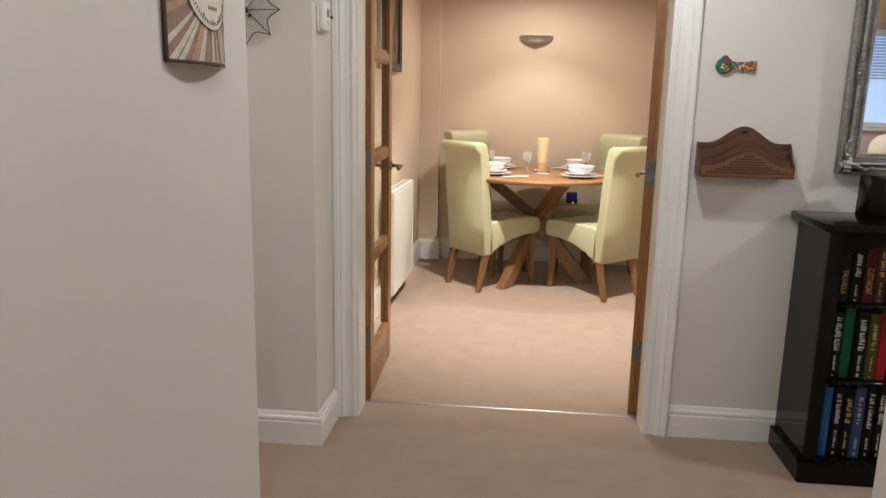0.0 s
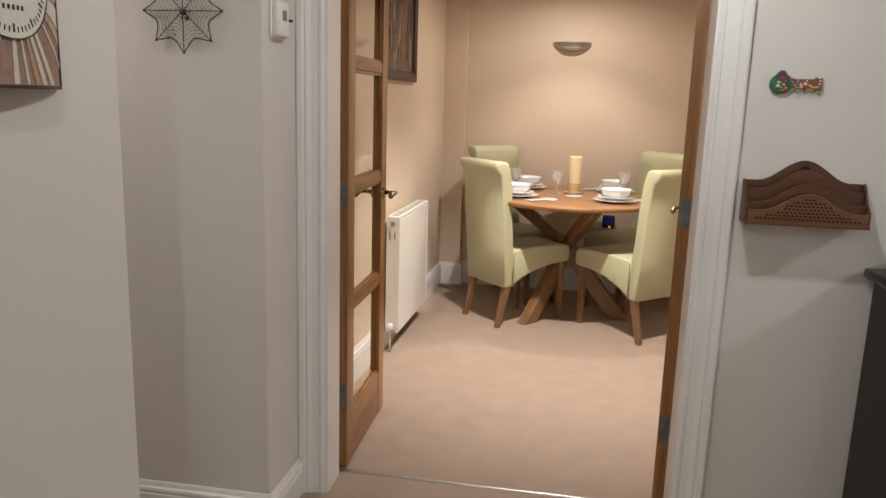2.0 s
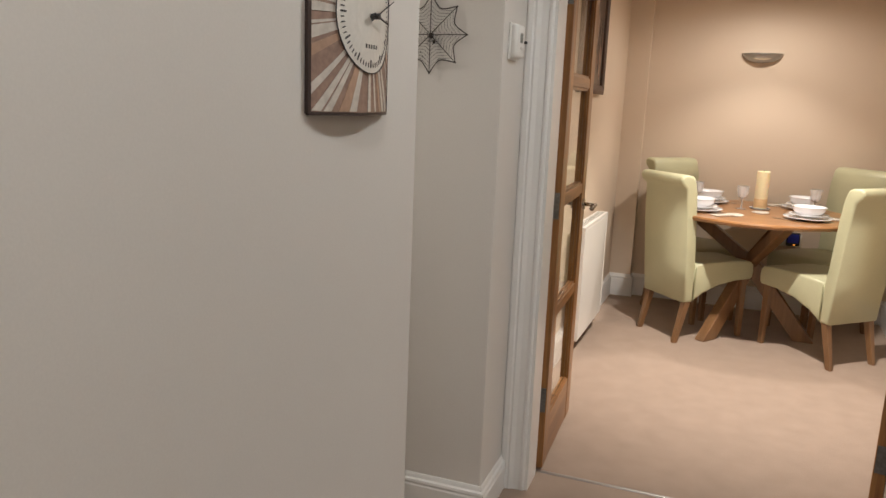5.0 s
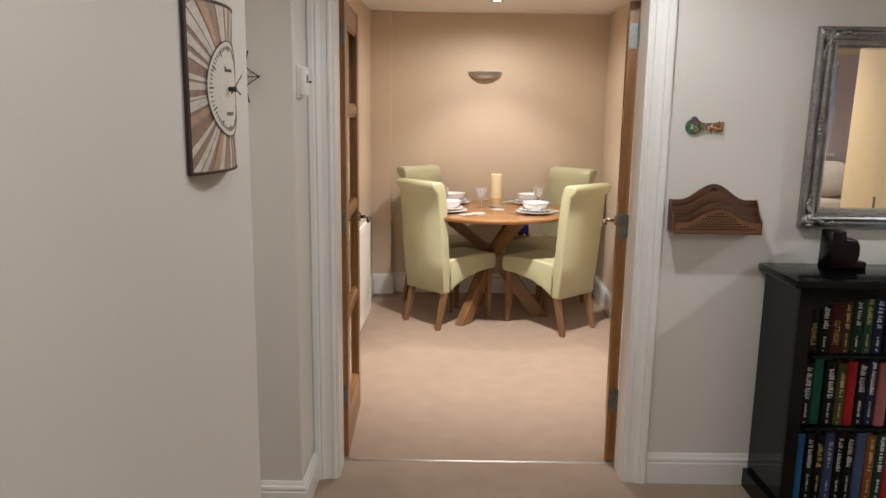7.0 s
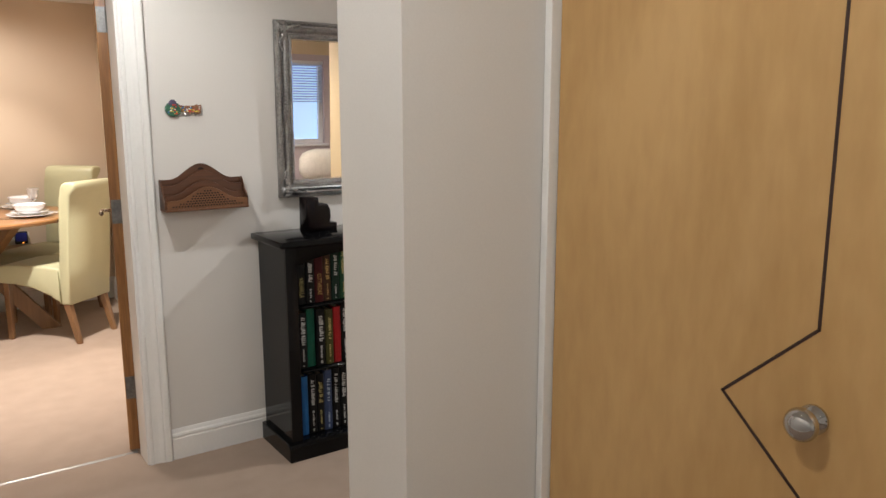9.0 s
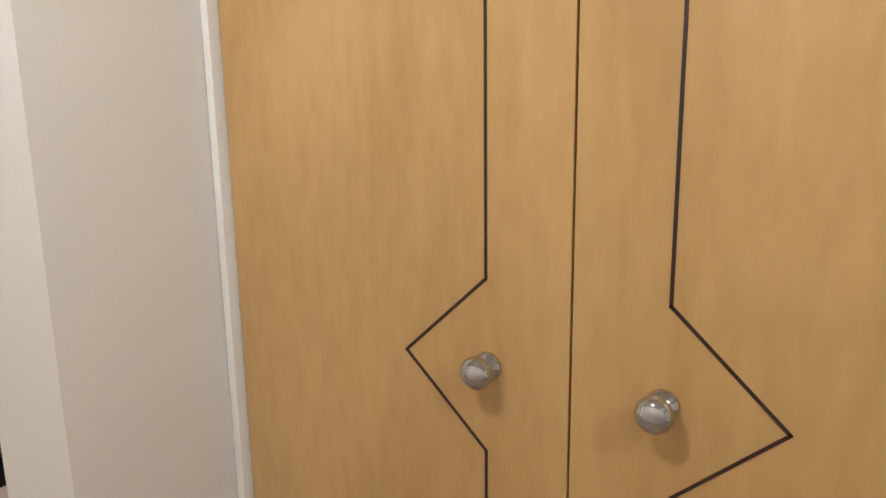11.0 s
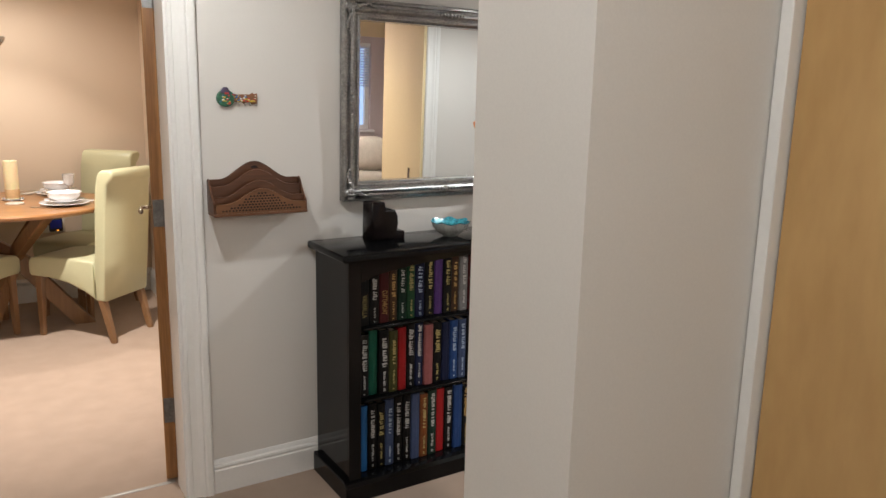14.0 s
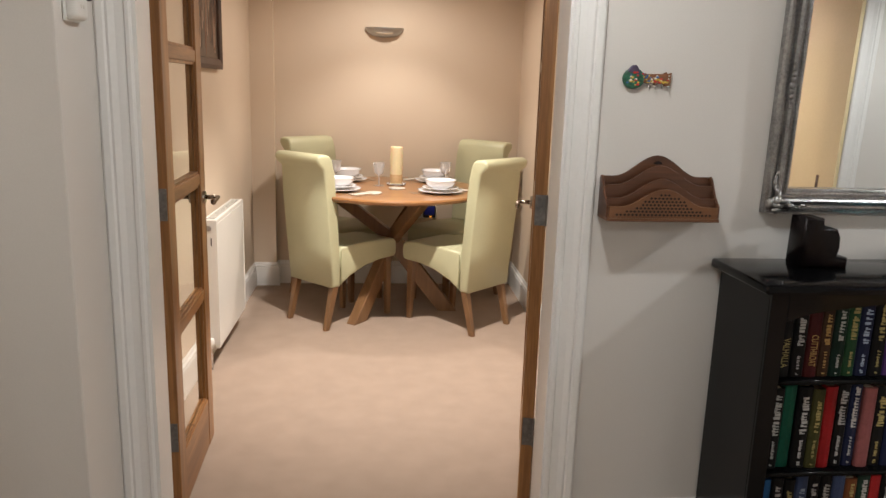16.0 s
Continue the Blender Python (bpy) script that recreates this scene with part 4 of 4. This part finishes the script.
def roses():
    v = empty("vase_of_roses", pose(2.215, 2.76, TOP), "glass vase of orange roses on the bookcase", "flowers")
    part("vase", lathe([(0.0, 0.0), (0.040, 0.0), (0.044, 0.01), (0.036, 0.07), (0.040, 0.14), (0.055, 0.19), (0.051, 0.19), (0.036, 0.14), (0.032, 0.07), (0.038, 0.014), (0.0, 0.012)], 28), M_GLASS, v, "clear glass vase", True)
    rng = random.Random(31)
    heads = [(-0.125, -0.07, 0.47), (0.0, 0.02, 0.50), (-0.17, -0.02, 0.43), (-0.105, 0.03, 0.445), (-0.03, -0.05, 0.435), (0.03, 0.04, 0.465), (0.095, -0.02, 0.45), (0.16, 0.02, 0.43), (-0.05, 0.06, 0.49), (0.06, -0.09, 0.40)]
    for hx, hy, hz in heads:
        stem = bmesh.new()
        a, b, c = Vector((0, 0, 0.05)), Vector((hx * 0.35, hy * 0.35, 0.24)), Vector((hx, hy, hz - 0.02))
        last = a
        for i in range(1, 9):
            f = i / 8
            p = a * (1 - f) ** 2 + b * 2 * f * (1 - f) + c * f * f
            rod(stem, last, p, 0.003, seg=6)
            last = p
        st = part("stem", stem, M_LEAF, v, "green rose stem")
        bloom = bmesh.new()
        for k in range(20):
            ring = k // 5
            turn = 2 * math.pi * (k % 5) / 5 + ring * 0.63 + rng.uniform(-0.12, 0.12)
            size, lip = 0.016 + 0.0065 * ring, 0.35 + 0.30 * ring
            grid = []
            for i in range(6):
                row = []
                for j in range(5):
                    u, w = (j / 4 - 0.5) * 1.5, i / 5
                    th = 2.75 + (lip - 2.75) * w
                    rr = size * math.sin(th) + 0.007 * max(0, w - 0.7) * ring
                    drop = 0.006 * abs(u) ** 2 * w
                    row.append(bloom.verts.new((hx + rr * math.cos(turn + u), hy + rr * math.sin(turn + u), hz + 0.016 - 0.006 * ring - size * 1.05 * -math.cos(th) - drop + rng.uniform(-0.001, 0.001))))
                grid.append(row)
            for i in range(5):
                for j in range(4):
                    bloom.faces.new((grid[i][j], grid[i][j + 1], grid[i + 1][j + 1], grid[i + 1][j]))
        part("rose_head", bloom, M_ROSE, st, "open orange rose", True)
    leaves = bmesh.new()
    for k in range(260):
        a, rr = rng.uniform(0, 2 * math.pi), rng.uniform(0.02, 0.17)
        c = Vector((rr * math.cos(a), 0.6 * rr * math.sin(a), rng.uniform(0.16, 0.43)))
        m = Matrix.Translation(c) @ Euler((rng.uniform(-0.9, 0.9), rng.uniform(-0.9, 0.9), rng.uniform(0, 6.3))).to_matrix().to_4x4()
        s = rng.uniform(0.026, 0.046)
        pts = [(-1, 0, 0), (-0.45, -0.42, -0.1), (0.25, -0.45, -0.12), (1, 0, -0.15), (0.25, 0.45, -0.12), (-0.45, 0.42, -0.1)]
        vs = [leaves.verts.new(m @ (Vector(p) * s)) for p in pts]
        mid = leaves.verts.new(m @ Vector((0, 0, 0.12 * s)))
        for j in range(6):
            leaves.faces.new((mid, vs[j], vs[(j + 1) % 6]))
    tagged(part("leaf", leaves, M_LEAF, v, "dark green rose leaves"), kind="stuff")


roses()

PICX = 3.28
cv = empty("canvas_picture", pose(PICX + 0.34, 1.221, 1.66), "dark canvas picture with red and white spots", "picture")
part("canvas", block((-0.34, 0.0, -0.36), (0.34, 0.03, 0.36), 0.003), mat("canvas_dark", (0.018, 0.024, 0.045), 0.6, vary=0.6, scale=5), cv)
part("painted_ground", block((-0.34, 0.0305, -0.36), (0.34, 0.0315, -0.08)), mat("canvas_brown", (0.05, 0.032, 0.022), 0.6, vary=0.5, scale=9), cv)
rng = random.Random(6)
for nm, colour in (("red", (0.45, 0.02, 0.03)), ("white", (0.55, 0.56, 0.5))):
    bm = bmesh.new()
    for k in range(14):
        ball(bm, (rng.uniform(-0.28, 0.28), 0.0315, rng.uniform(-0.15, 0.22)), rng.uniform(0.01, 0.026), (1, 0.08, 1), 1)
    part("painted_spot", bm, mat("canvas_" + nm, colour, 0.6), cv, nm + " painted spots")

# sofa with cushion in the bedroom
sf = empty("sofa", pose(3.25, -1.25, 0), "cream upholstered sofa by the window", "sofa")
part("seat_base", block((-0.75, -0.42, 0.08), (0.75, 0.30, 0.42), 0.04), M_CLOTH, sf, "", True)
part("backrest", block((-0.75, 0.10, 0.30), (0.75, 0.34, 0.66), 0.07), M_CLOTH, sf, "", True)
for s in (-1, 1):
    part("armrest", block((s * 0.84 - 0.1, -0.42, 0.08), (s * 0.84 + 0.1, 0.34, 0.60), 0.06), M_CLOTH, sf, "", True)
    for y in (-0.35, 0.25):
        part("foot", lathe([(0, 0), (0.022, 0), (0.028, 0.085), (0, 0.085)], 12, None, (s * 0.8, y, 0)), M_LEG, sf)
cu = bmesh.new()
for v in ball(cu, (0, 0, 0), 1.0, (1, 1, 1), 4):
    p = v.co.copy()
    for i, s in enumerate((0.24, 0.11, 0.17)):
        v.co[i] = math.copysign(abs(p[i]) ** 0.75, p[i]) * s
    v.co *= 1 + 0.05 * noise.noise(v.co * 9)
cob = part("cushion", cu, M_CLOTH, None, "plump cream patterned cushion leaning on the sofa", True)
cob.matrix_world = pose(3.36, -1.04, 0.815, 8, 0, 6)
tagged(cob, category="cushion")

# ---- dining room things ----
wl = empty("wall_light", pose(0.138, 6.284, 1.850), "half-round pewter wall uplighter, unlit", "wall light")
bowl = bmesh.new()
N, R = 18, 0.133
rows = []
for i in range(7):
    f = i / 6
    rows.append([bowl.verts.new((R * math.cos(math.pi * k / N) * math.cos(f * math.pi / 2) ** 0.85 if f < 1 else 0.0, -0.085 * math.sin(math.pi * k / N) * (math.cos(f * math.pi / 2) if f < 1 else 0.0) - 0.002, -0.062 * math.sin(f * math.pi / 2))) for k in range(N + 1)])
for i in range(6):
    for k in range(N):
        bowl.faces.new((rows[i][k], rows[i][k + 1], rows[i + 1][k + 1], rows[i + 1][k]))
bmesh.ops.remove_doubles(bowl, verts=bowl.verts, dist=1e-5)
part("shade", bowl, M_STEEL, wl, "pewter half-bowl shade", True)
part("rim", prism([(R * 1.02 * math.cos(math.pi * k / 24), -0.088 * math.sin(math.pi * k / 24) - 0.001) for k in range(25)], 2, -0.004, 0.002), M_STEEL, wl)
gl = bmesh.new()
for v in ball(gl, (0, 0, 0), 1, (1, 1, 1), 3):
    v.co = Vector((v.co.x * 0.062, -0.062 + v.co.y * 0.012, -0.030 + v.co.z * 0.016))
part("glass_insert", gl, mat("frosted_insert", (0.55, 0.47, 0.36), 0.4), wl, "pale frosted glass insert", True)
part("wall_plate", block((-0.05, -0.004, -0.055), (0.05, 0.0, -0.004)), M_STEEL, wl)

# radiator
ra = empty("radiator", pose(-0.8255, 4.55, 0, 0, 0, -1.4), "white enamelled panel radiator on the wall", "radiator")
RL = 0.72
part("front_panel", block((0.078, 0.0, 0.105), (0.100, RL, 0.755), 0.004), M_RAD, ra)
part("rear_panel", block((0.030, 0.0, 0.105), (0.046, RL, 0.755), 0.004), M_RAD, ra)
for k in range(2):
    y = 0.0005 if k == 0 else RL - 0.003
    part("end_panel", block((0.027, y - 0.003, 0.125), (0.103, y + 0.0015, 0.772), 0.0012), M_RAD, ra)
# Dark strips laid on the end panel paint the shade inside its slots.
for x in (0.044, 0.072):
    part("slot", block((x, -0.0036, 0.645), (x + 0.005, -0.0024, 0.685)), M_DARK, ra, "dark strip painted as a slot's shade in the end panel")
part("top_grille", block((0.030, 0.0, 0.757), (0.100, RL, 0.776), 0.003), M_RAD, ra)
# Grey strips on top paint the shade between the grille bars.
for k in range(31):
    part("grille_slot_shade", block((0.044, 0.022 + 0.022 * k, 0.7755), (0.086, 0.028 + 0.022 * k, 0.7768)), M_LCD_SLOT, ra)
vb = bmesh.new()
rod(vb, (0.062, -0.028, 0.135), (0.062, 0.004, 0.135), 0.012)
rod(vb, (0.062, -0.026, 0.0), (0.062, -0.026, 0.135), 0.0075)
part("valve", vb, M_CHROME, ra, "chrome valve and pipe", True)
part("valve_cap", lathe([(0, 0), (0.017, 0), (0.018, 0.03), (0.014, 0.048), (0, 0.05)], 18, None, (0.062, -0.026, 0.12)), M_PLASTIC, ra, "white valve cap", True)
part("bleed_cap", rod(bmesh.new(), (0.064, -0.012, 0.735), (0.064, 0.0, 0.735), 0.014, seg=16), M_STEEL, ra)
for y in (0.12, RL - 0.12):
    part("bracket", block((0.0, y, 0.20), (0.030, y + 0.03, 0.70)), M_RAD, ra)

# framed picture on the dining wall
pc = empty("framed_picture", pose(-0.8195, 4.84, 1.83, 0, 0, -1.4), "dark framed picture of abstract upright brown shapes", "picture")
PH, PW = 0.315, 0.36
frame_bm = sweep([(-PW, -PH, 0), (PW, -PH, 0), (PW, PH, 0), (-PW, PH, 0)], [(0, 0.001), (0, 0.024), (0.02, 0.03), (0.05, 0.022), (0.055, 0.014), (0.055, 0.001)], True)
turn = Matrix(((0, 0, 1, 0), (1, 0, 0, 0), (0, 1, 0, 0), (0, 0, 0, 1)))
frame_bm.transform(turn)
part("frame", frame_bm, mat("dark_walnut", (0.06, 0.028, 0.016), 0.45, vary=0.3), pc, "dark walnut frame")
part("picture_sheet", block((0.004, -PW + 0.05, -PH + 0.05), (0.010, PW - 0.05, PH - 0.05)), mat("picture_ground", (0.085, 0.05, 0.035), 0.35, vary=0.6, scale=8), pc)
rng = random.Random(8)
for colour in ((0.42, 0.30, 0.22), (0.22, 0.10, 0.06), (0.02, 0.014, 0.012)):
    bm = bmesh.new()
    for k in range(16):
        y, z = rng.uniform(-0.29, 0.27), rng.uniform(-0.25, 0.0)
        h, w = rng.uniform(0.06, 0.20), rng.uniform(0.008, 0.024)
        cuboid(bm, (0.0101, y, z), (0.0108, y + w, z + h), 0, Matrix.Rotation(rng.uniform(-0.12, 0.12), 4, "X"))
    tagged(part("painted_shape", bm, mat("picture_shape", colour, 0.4, vary=0.3, scale=20), pc), kind="stuff")

# plug-in device by the floor socket
pg = empty("plug_in_device", pose(0.485, 6.284, 0.545), "small dark plug-in device with blue display", "electrical device")
part("socket_plate", block((-0.10, -0.008, -0.045), (0.06, -0.0005, 0.045), 0.002), M_PLASTIC, pg, "white socket plate")
part("body", block((-0.042, -0.045, -0.035), (0.046, -0.0085, 0.058), 0.006), M_DARK, pg)
part("screen", block((-0.034, -0.0475, -0.012), (0.038, -0.0455, 0.050), 0.0008), M_BLUE, pg, "dark blue lit display")
part("indicator", block((0.006, -0.047, -0.030), (0.018, -0.0455, -0.022)), M_AMBER, pg, "amber indicator light")

# table
TX, TY, TZ = 0.19, 5.61, 0.815
tb = empty("dining_table", pose(TX, TY, 0), "round oak pedestal table with crossed beam legs", "table")
part("tabletop", lathe([(0.0, TZ - 0.034), (0.56, TZ - 0.034), (0.585, TZ - 0.030), (0.597, TZ - 0.020), (0.600, TZ - 0.010), (0.596, TZ - 0.002), (0.588, TZ), (0.0, TZ)], 96), M_TABLE, tb, "round orange-brown oak top")
for a in (233, 355, 114):
    d = Vector((math.cos(radians(a)), math.sin(radians(a)), 0))
    lo, mid = d * 0.375, d * -0.02 + Vector((0, 0, 0.50))
    across = Vector((-d.y, d.x, 0)) * 0.034
    up = Vector((d.x, d.y, 0)) * 0.062
    bm = bmesh.new()
    ends = []
    for c in (lo, mid):
        ends.append([bm.verts.new(c + s * across + t * up) for s, t in ((-1, -1), (1, -1), (1, 1), (-1, 1))])
    bm.faces.new(ends[0])
    bm.faces.new(ends[1][::-1])
    for j in range(4):
        bm.faces.new((ends[0][j], ends[0][(j + 1) % 4], ends[1][(j + 1) % 4], ends[1][j]))
    bmesh.ops.bevel(bm, geom=list(bm.edges), offset=0.004, segments=1, affect="EDGES")
    part("leg", bm, M_LEG, tb, "slanting square oak beam")
    bm = bmesh.new()
    lo2, hi2 = Vector((0, 0, 0.46)) + d * 0.03, d * -0.40 + Vector((0, 0, TZ - 0.035))
    ends = []
    for c in (lo2, hi2):
        ends.append([bm.verts.new(c + s * across * 0.98 + t * up * 0.98) for s, t in ((-1, -1), (1, -1), (1, 1), (-1, 1))])
    bm.faces.new(ends[0])
    bm.faces.new(ends[1][::-1])
    for j in range(4):
        bm.faces.new((ends[0][j], ends[0][(j + 1) % 4], ends[1][(j + 1) % 4], ends[1][j]))
    bmesh.ops.bevel(bm, geom=list(bm.edges), offset=0.004, segments=1, affect="EDGES")
    part("strut", bm, M_LEG, tb, "slanting square oak beam")


# chairs
def chair():
    c = empty("dining_chair", None, "high-backed lime leather dining chair with oak legs", "chair", "chairs round the table")
    back = [(-0.215, 0.262), (-0.232, 0.50), (-0.250, 0.80), (-0.262, 0.965), (-0.272, 0.990), (-0.284, 1.008), (-0.286, 1.028), (-0.276, 1.043), (-0.255, 1.050), (-0.225, 1.047), (-0.203, 1.035), (-0.192, 1.010), (-0.186, 0.95), (-0.172, 0.75), (-0.150, 0.49), (-0.145, 0.262)]
    back = [(y - 0.030 * max(0, z - 0.5) - (0.020 if z > 0.98 and y < -0.25 else 0), z * 1.008) for y, z in back]
    part("backrest", prism(back, 0, -0.202, 0.202, 0.016, 3), M_LEATHER, c, "padded back with a rolled top", True)
    seat = [(-0.148, 0.492), (0.0, 0.502), (0.14, 0.500), (0.205, 0.490), (0.226, 0.468), (0.230, 0.430), (0.226, 0.392), (0.212, 0.378), (0.10, 0.374), (0.0, 0.352), (-0.09, 0.310), (-0.148, 0.268)]
    seat = [(y + (0.093 * min(1, (y + 0.148) / 0.3)), z * 1.025) for y, z in seat]
    part("seat", prism(seat, 0, -0.207, 0.207, 0.014, 3), M_LEATHER, c, "padded seat with a curved skirt", True)
    for s in (-1, 1):
        seam = bmesh.new()
        rod(seam, (s * 0.2075, -0.149, 0.275), (s * 0.2075, -0.149, 0.49), 0.0022, seg=6)
        part("seam", seam, M_SEAM, c, "stitched seam")
        for y0, y1, top in ((0.278, 0.268, 0.392), (-0.240, -0.170, 0.290)):
            bm = bmesh.new()
            x0, x1 = s * 0.174, s * 0.172
            lo = [bm.verts.new((x0 + dx * 0.014, y0 + dy * 0.016, 0.0)) for dx, dy in ((-1, -1), (1, -1), (1, 1), (-1, 1))]
            hi = [bm.verts.new((x1 + dx * 0.021, y1 + dy * 0.023, top)) for dx, dy in ((-1, -1), (1, -1), (1, 1), (-1, 1))]
            bm.faces.new(lo[::-1])
            bm.faces.new(hi)
            for j in range(4):
                bm.faces.new((lo[j], lo[(j + 1) % 4], hi[(j + 1) % 4], hi[j]))
            bmesh.ops.bevel(bm, geom=list(bm.edges), offset=0.003, segments=1, affect="EDGES")
            part("leg", bm, M_LEG, c, "tapered oak leg")
    return c


first = chair()
CHAIRS = [(-0.160, 5.438, -47), (0.618, 5.326, 43), (-0.205, 5.945, -135), (0.675, 5.925, 135)]
first.matrix_world = pose(CHAIRS[0][0], CHAIRS[0][1], 0, 0, 0, CHAIRS[0][2])
for x, y, a in CHAIRS[1:]:
    copy_thing(first, pose(x, y, 0, 0, 0, a) @ Matrix.Diagonal((1, 1, 1.035 if y > 5.6 else 1, 1)))


# place settings
def napkin():
    ob = part("napkin", block((-0.030, -0.085, 0.0), (0.030, 0.085, 0.004), 0.0015), M_LINEN, None, "folded pale linen napkin beside the china")
    return tagged(ob, category="napkin", group="napkins")


def plate(r, label):
    ob = part("plate", lathe([(0, 0.002), (r * 0.55, 0.0), (r * 0.62, 0.002), (r * 0.72, 0.008), (r, 0.016), (r, 0.019), (r * 0.72, 0.011), (r * 0.6, 0.006), (0, 0.006)], 48), M_CHINA, None, label, True)
    return tagged(ob, category="plate", group="white plates")


def soup_bowl():
    b = part("soup_bowl", lathe([(r * 1.10, z * 0.90) for r, z in [(0, 0.0), (0.044, 0.0), (0.046, 0.005), (0.070, 0.016), (0.081, 0.034), (0.085, 0.058), (0.091, 0.059), (0.091, 0.062), (0.081, 0.061), (0.076, 0.034), (0.064, 0.020), (0, 0.009)]], 44), M_CHINA, None, "white china bowl stacked on a plate", True)
    return tagged(b, category="bowl", group="white bowls")


def glass():
    g = part("wine_glass", lathe([(0, 0), (0.033, 0.0), (0.033, 0.002), (0.006, 0.006), (0.0045, 0.06), (0.008, 0.066), (0.026, 0.078), (0.034, 0.105), (0.040, 0.150), (0.0385, 0.150), (0.0325, 0.105), (0.0245, 0.080), (0, 0.070)], 16), M_GLASS, None, "cut crystal stemmed wine glass on the table")
    return tagged(g, category="glass", group="wine glasses")


def cutlery(x, y, a, kind):
    c = bmesh.new()
    cuboid(c, (-0.004, -0.10, 0.0), (0.004, 0.03, 0.0025), 0.0008)
    if kind == "knife":
        cuboid(c, (-0.008, 0.03, 0.0), (0.006, 0.11, 0.0018), 0.0006)
    else:
        cuboid(c, (-0.011, 0.045, 0.0), (0.011, 0.10, 0.0022), 0.0009)
        cuboid(c, (-0.006, 0.03, 0.0), (0.006, 0.045, 0.0022), 0.0006)
    ob = part(kind, c, M_CHROME, None, f"polished steel table {kind} by a plate")
    ob.matrix_world = pose(x, y, TZ + 0.001, 0, 0, a)
    tagged(ob, category=kind, group=kind + "s on the table")


makers = [napkin(), plate(0.140, "large white china dinner plate"), plate(0.112, "smaller white china plate on a dinner plate"), soup_bowl(), glass()]
SETTINGS = [(-0.155, 5.42, -49), (0.475, 5.39, 45), (-0.115, 5.92, -135), (0.495, 5.93, 135)]
GLASSES = [(0.10, 5.68), None, (-0.185, 5.775), (0.545, 5.785)]
for n, (x, y, a) in enumerate(SETTINGS):
    for ob, z in zip(makers[:4], (0.0012, 0.0012, 0.0205, 0.0280)):
        m = pose(x, y, TZ + z, 0, 0, a)
        if ob is makers[0]:
            m = m @ pose(0.205, 0.02, 0)
        if n == 0:
            ob.matrix_world = m
        else:
            copy_thing(ob, m)
    if GLASSES[n]:
        m = pose(GLASSES[n][0], GLASSES[n][1], TZ + 0.001)
        if n == 0:
            makers[4].matrix_world = m
        else:
            copy_thing(makers[4], m)
    way = Matrix.Rotation(radians(a), 3, "Z")
    for dx, kind in ((0.150, "knife"), (-0.158, "fork"), (0.268, "spoon")):
        p = way @ Vector((dx, 0.01, 0))
        cutlery(x + p.x, y + p.y, a, kind)
for x, y in ((0.215, 5.55), (0.06, 5.33)):
    ob = part("coaster", lathe([(0, 0), (0.052, 0), (0.053, 0.003), (0.050, 0.006), (0, 0.006)], 32), M_LINEN, None, "pale round coaster on the table")
    ob.matrix_world = pose(x, y, TZ + 0.001)
    tagged(ob, category="coaster", group="coasters")
cd = empty("candle", pose(0.215, 5.74, TZ), "tall cream pillar candle in a glass dish", "candle")
part("dish", lathe([(0, 0.001), (0.060, 0.001), (0.066, 0.012), (0.064, 0.013), (0.057, 0.006), (0, 0.006)], 32), M_GLASS, cd, "shallow glass dish", True)
part("wax", lathe([(0, 0.007), (0.040, 0.007), (0.041, 0.012), (0.041, 0.246), (0.038, 0.252), (0.034, 0.248), (0.02, 0.242), (0, 0.240)], 36), M_WAX, cd, "cream wax pillar", True)
part("band", lathe([(0.0413, 0.015), (0.0420, 0.017), (0.0420, 0.070), (0.0413, 0.072)], 36), mat("amber_band", (0.66, 0.45, 0.24), 0.4), cd, "amber band round the foot", True)
part("wick", rod(bmesh.new(), (0, 0, 0.24), (0.002, 0, 0.258), 0.0012, seg=6), M_DARK, cd)
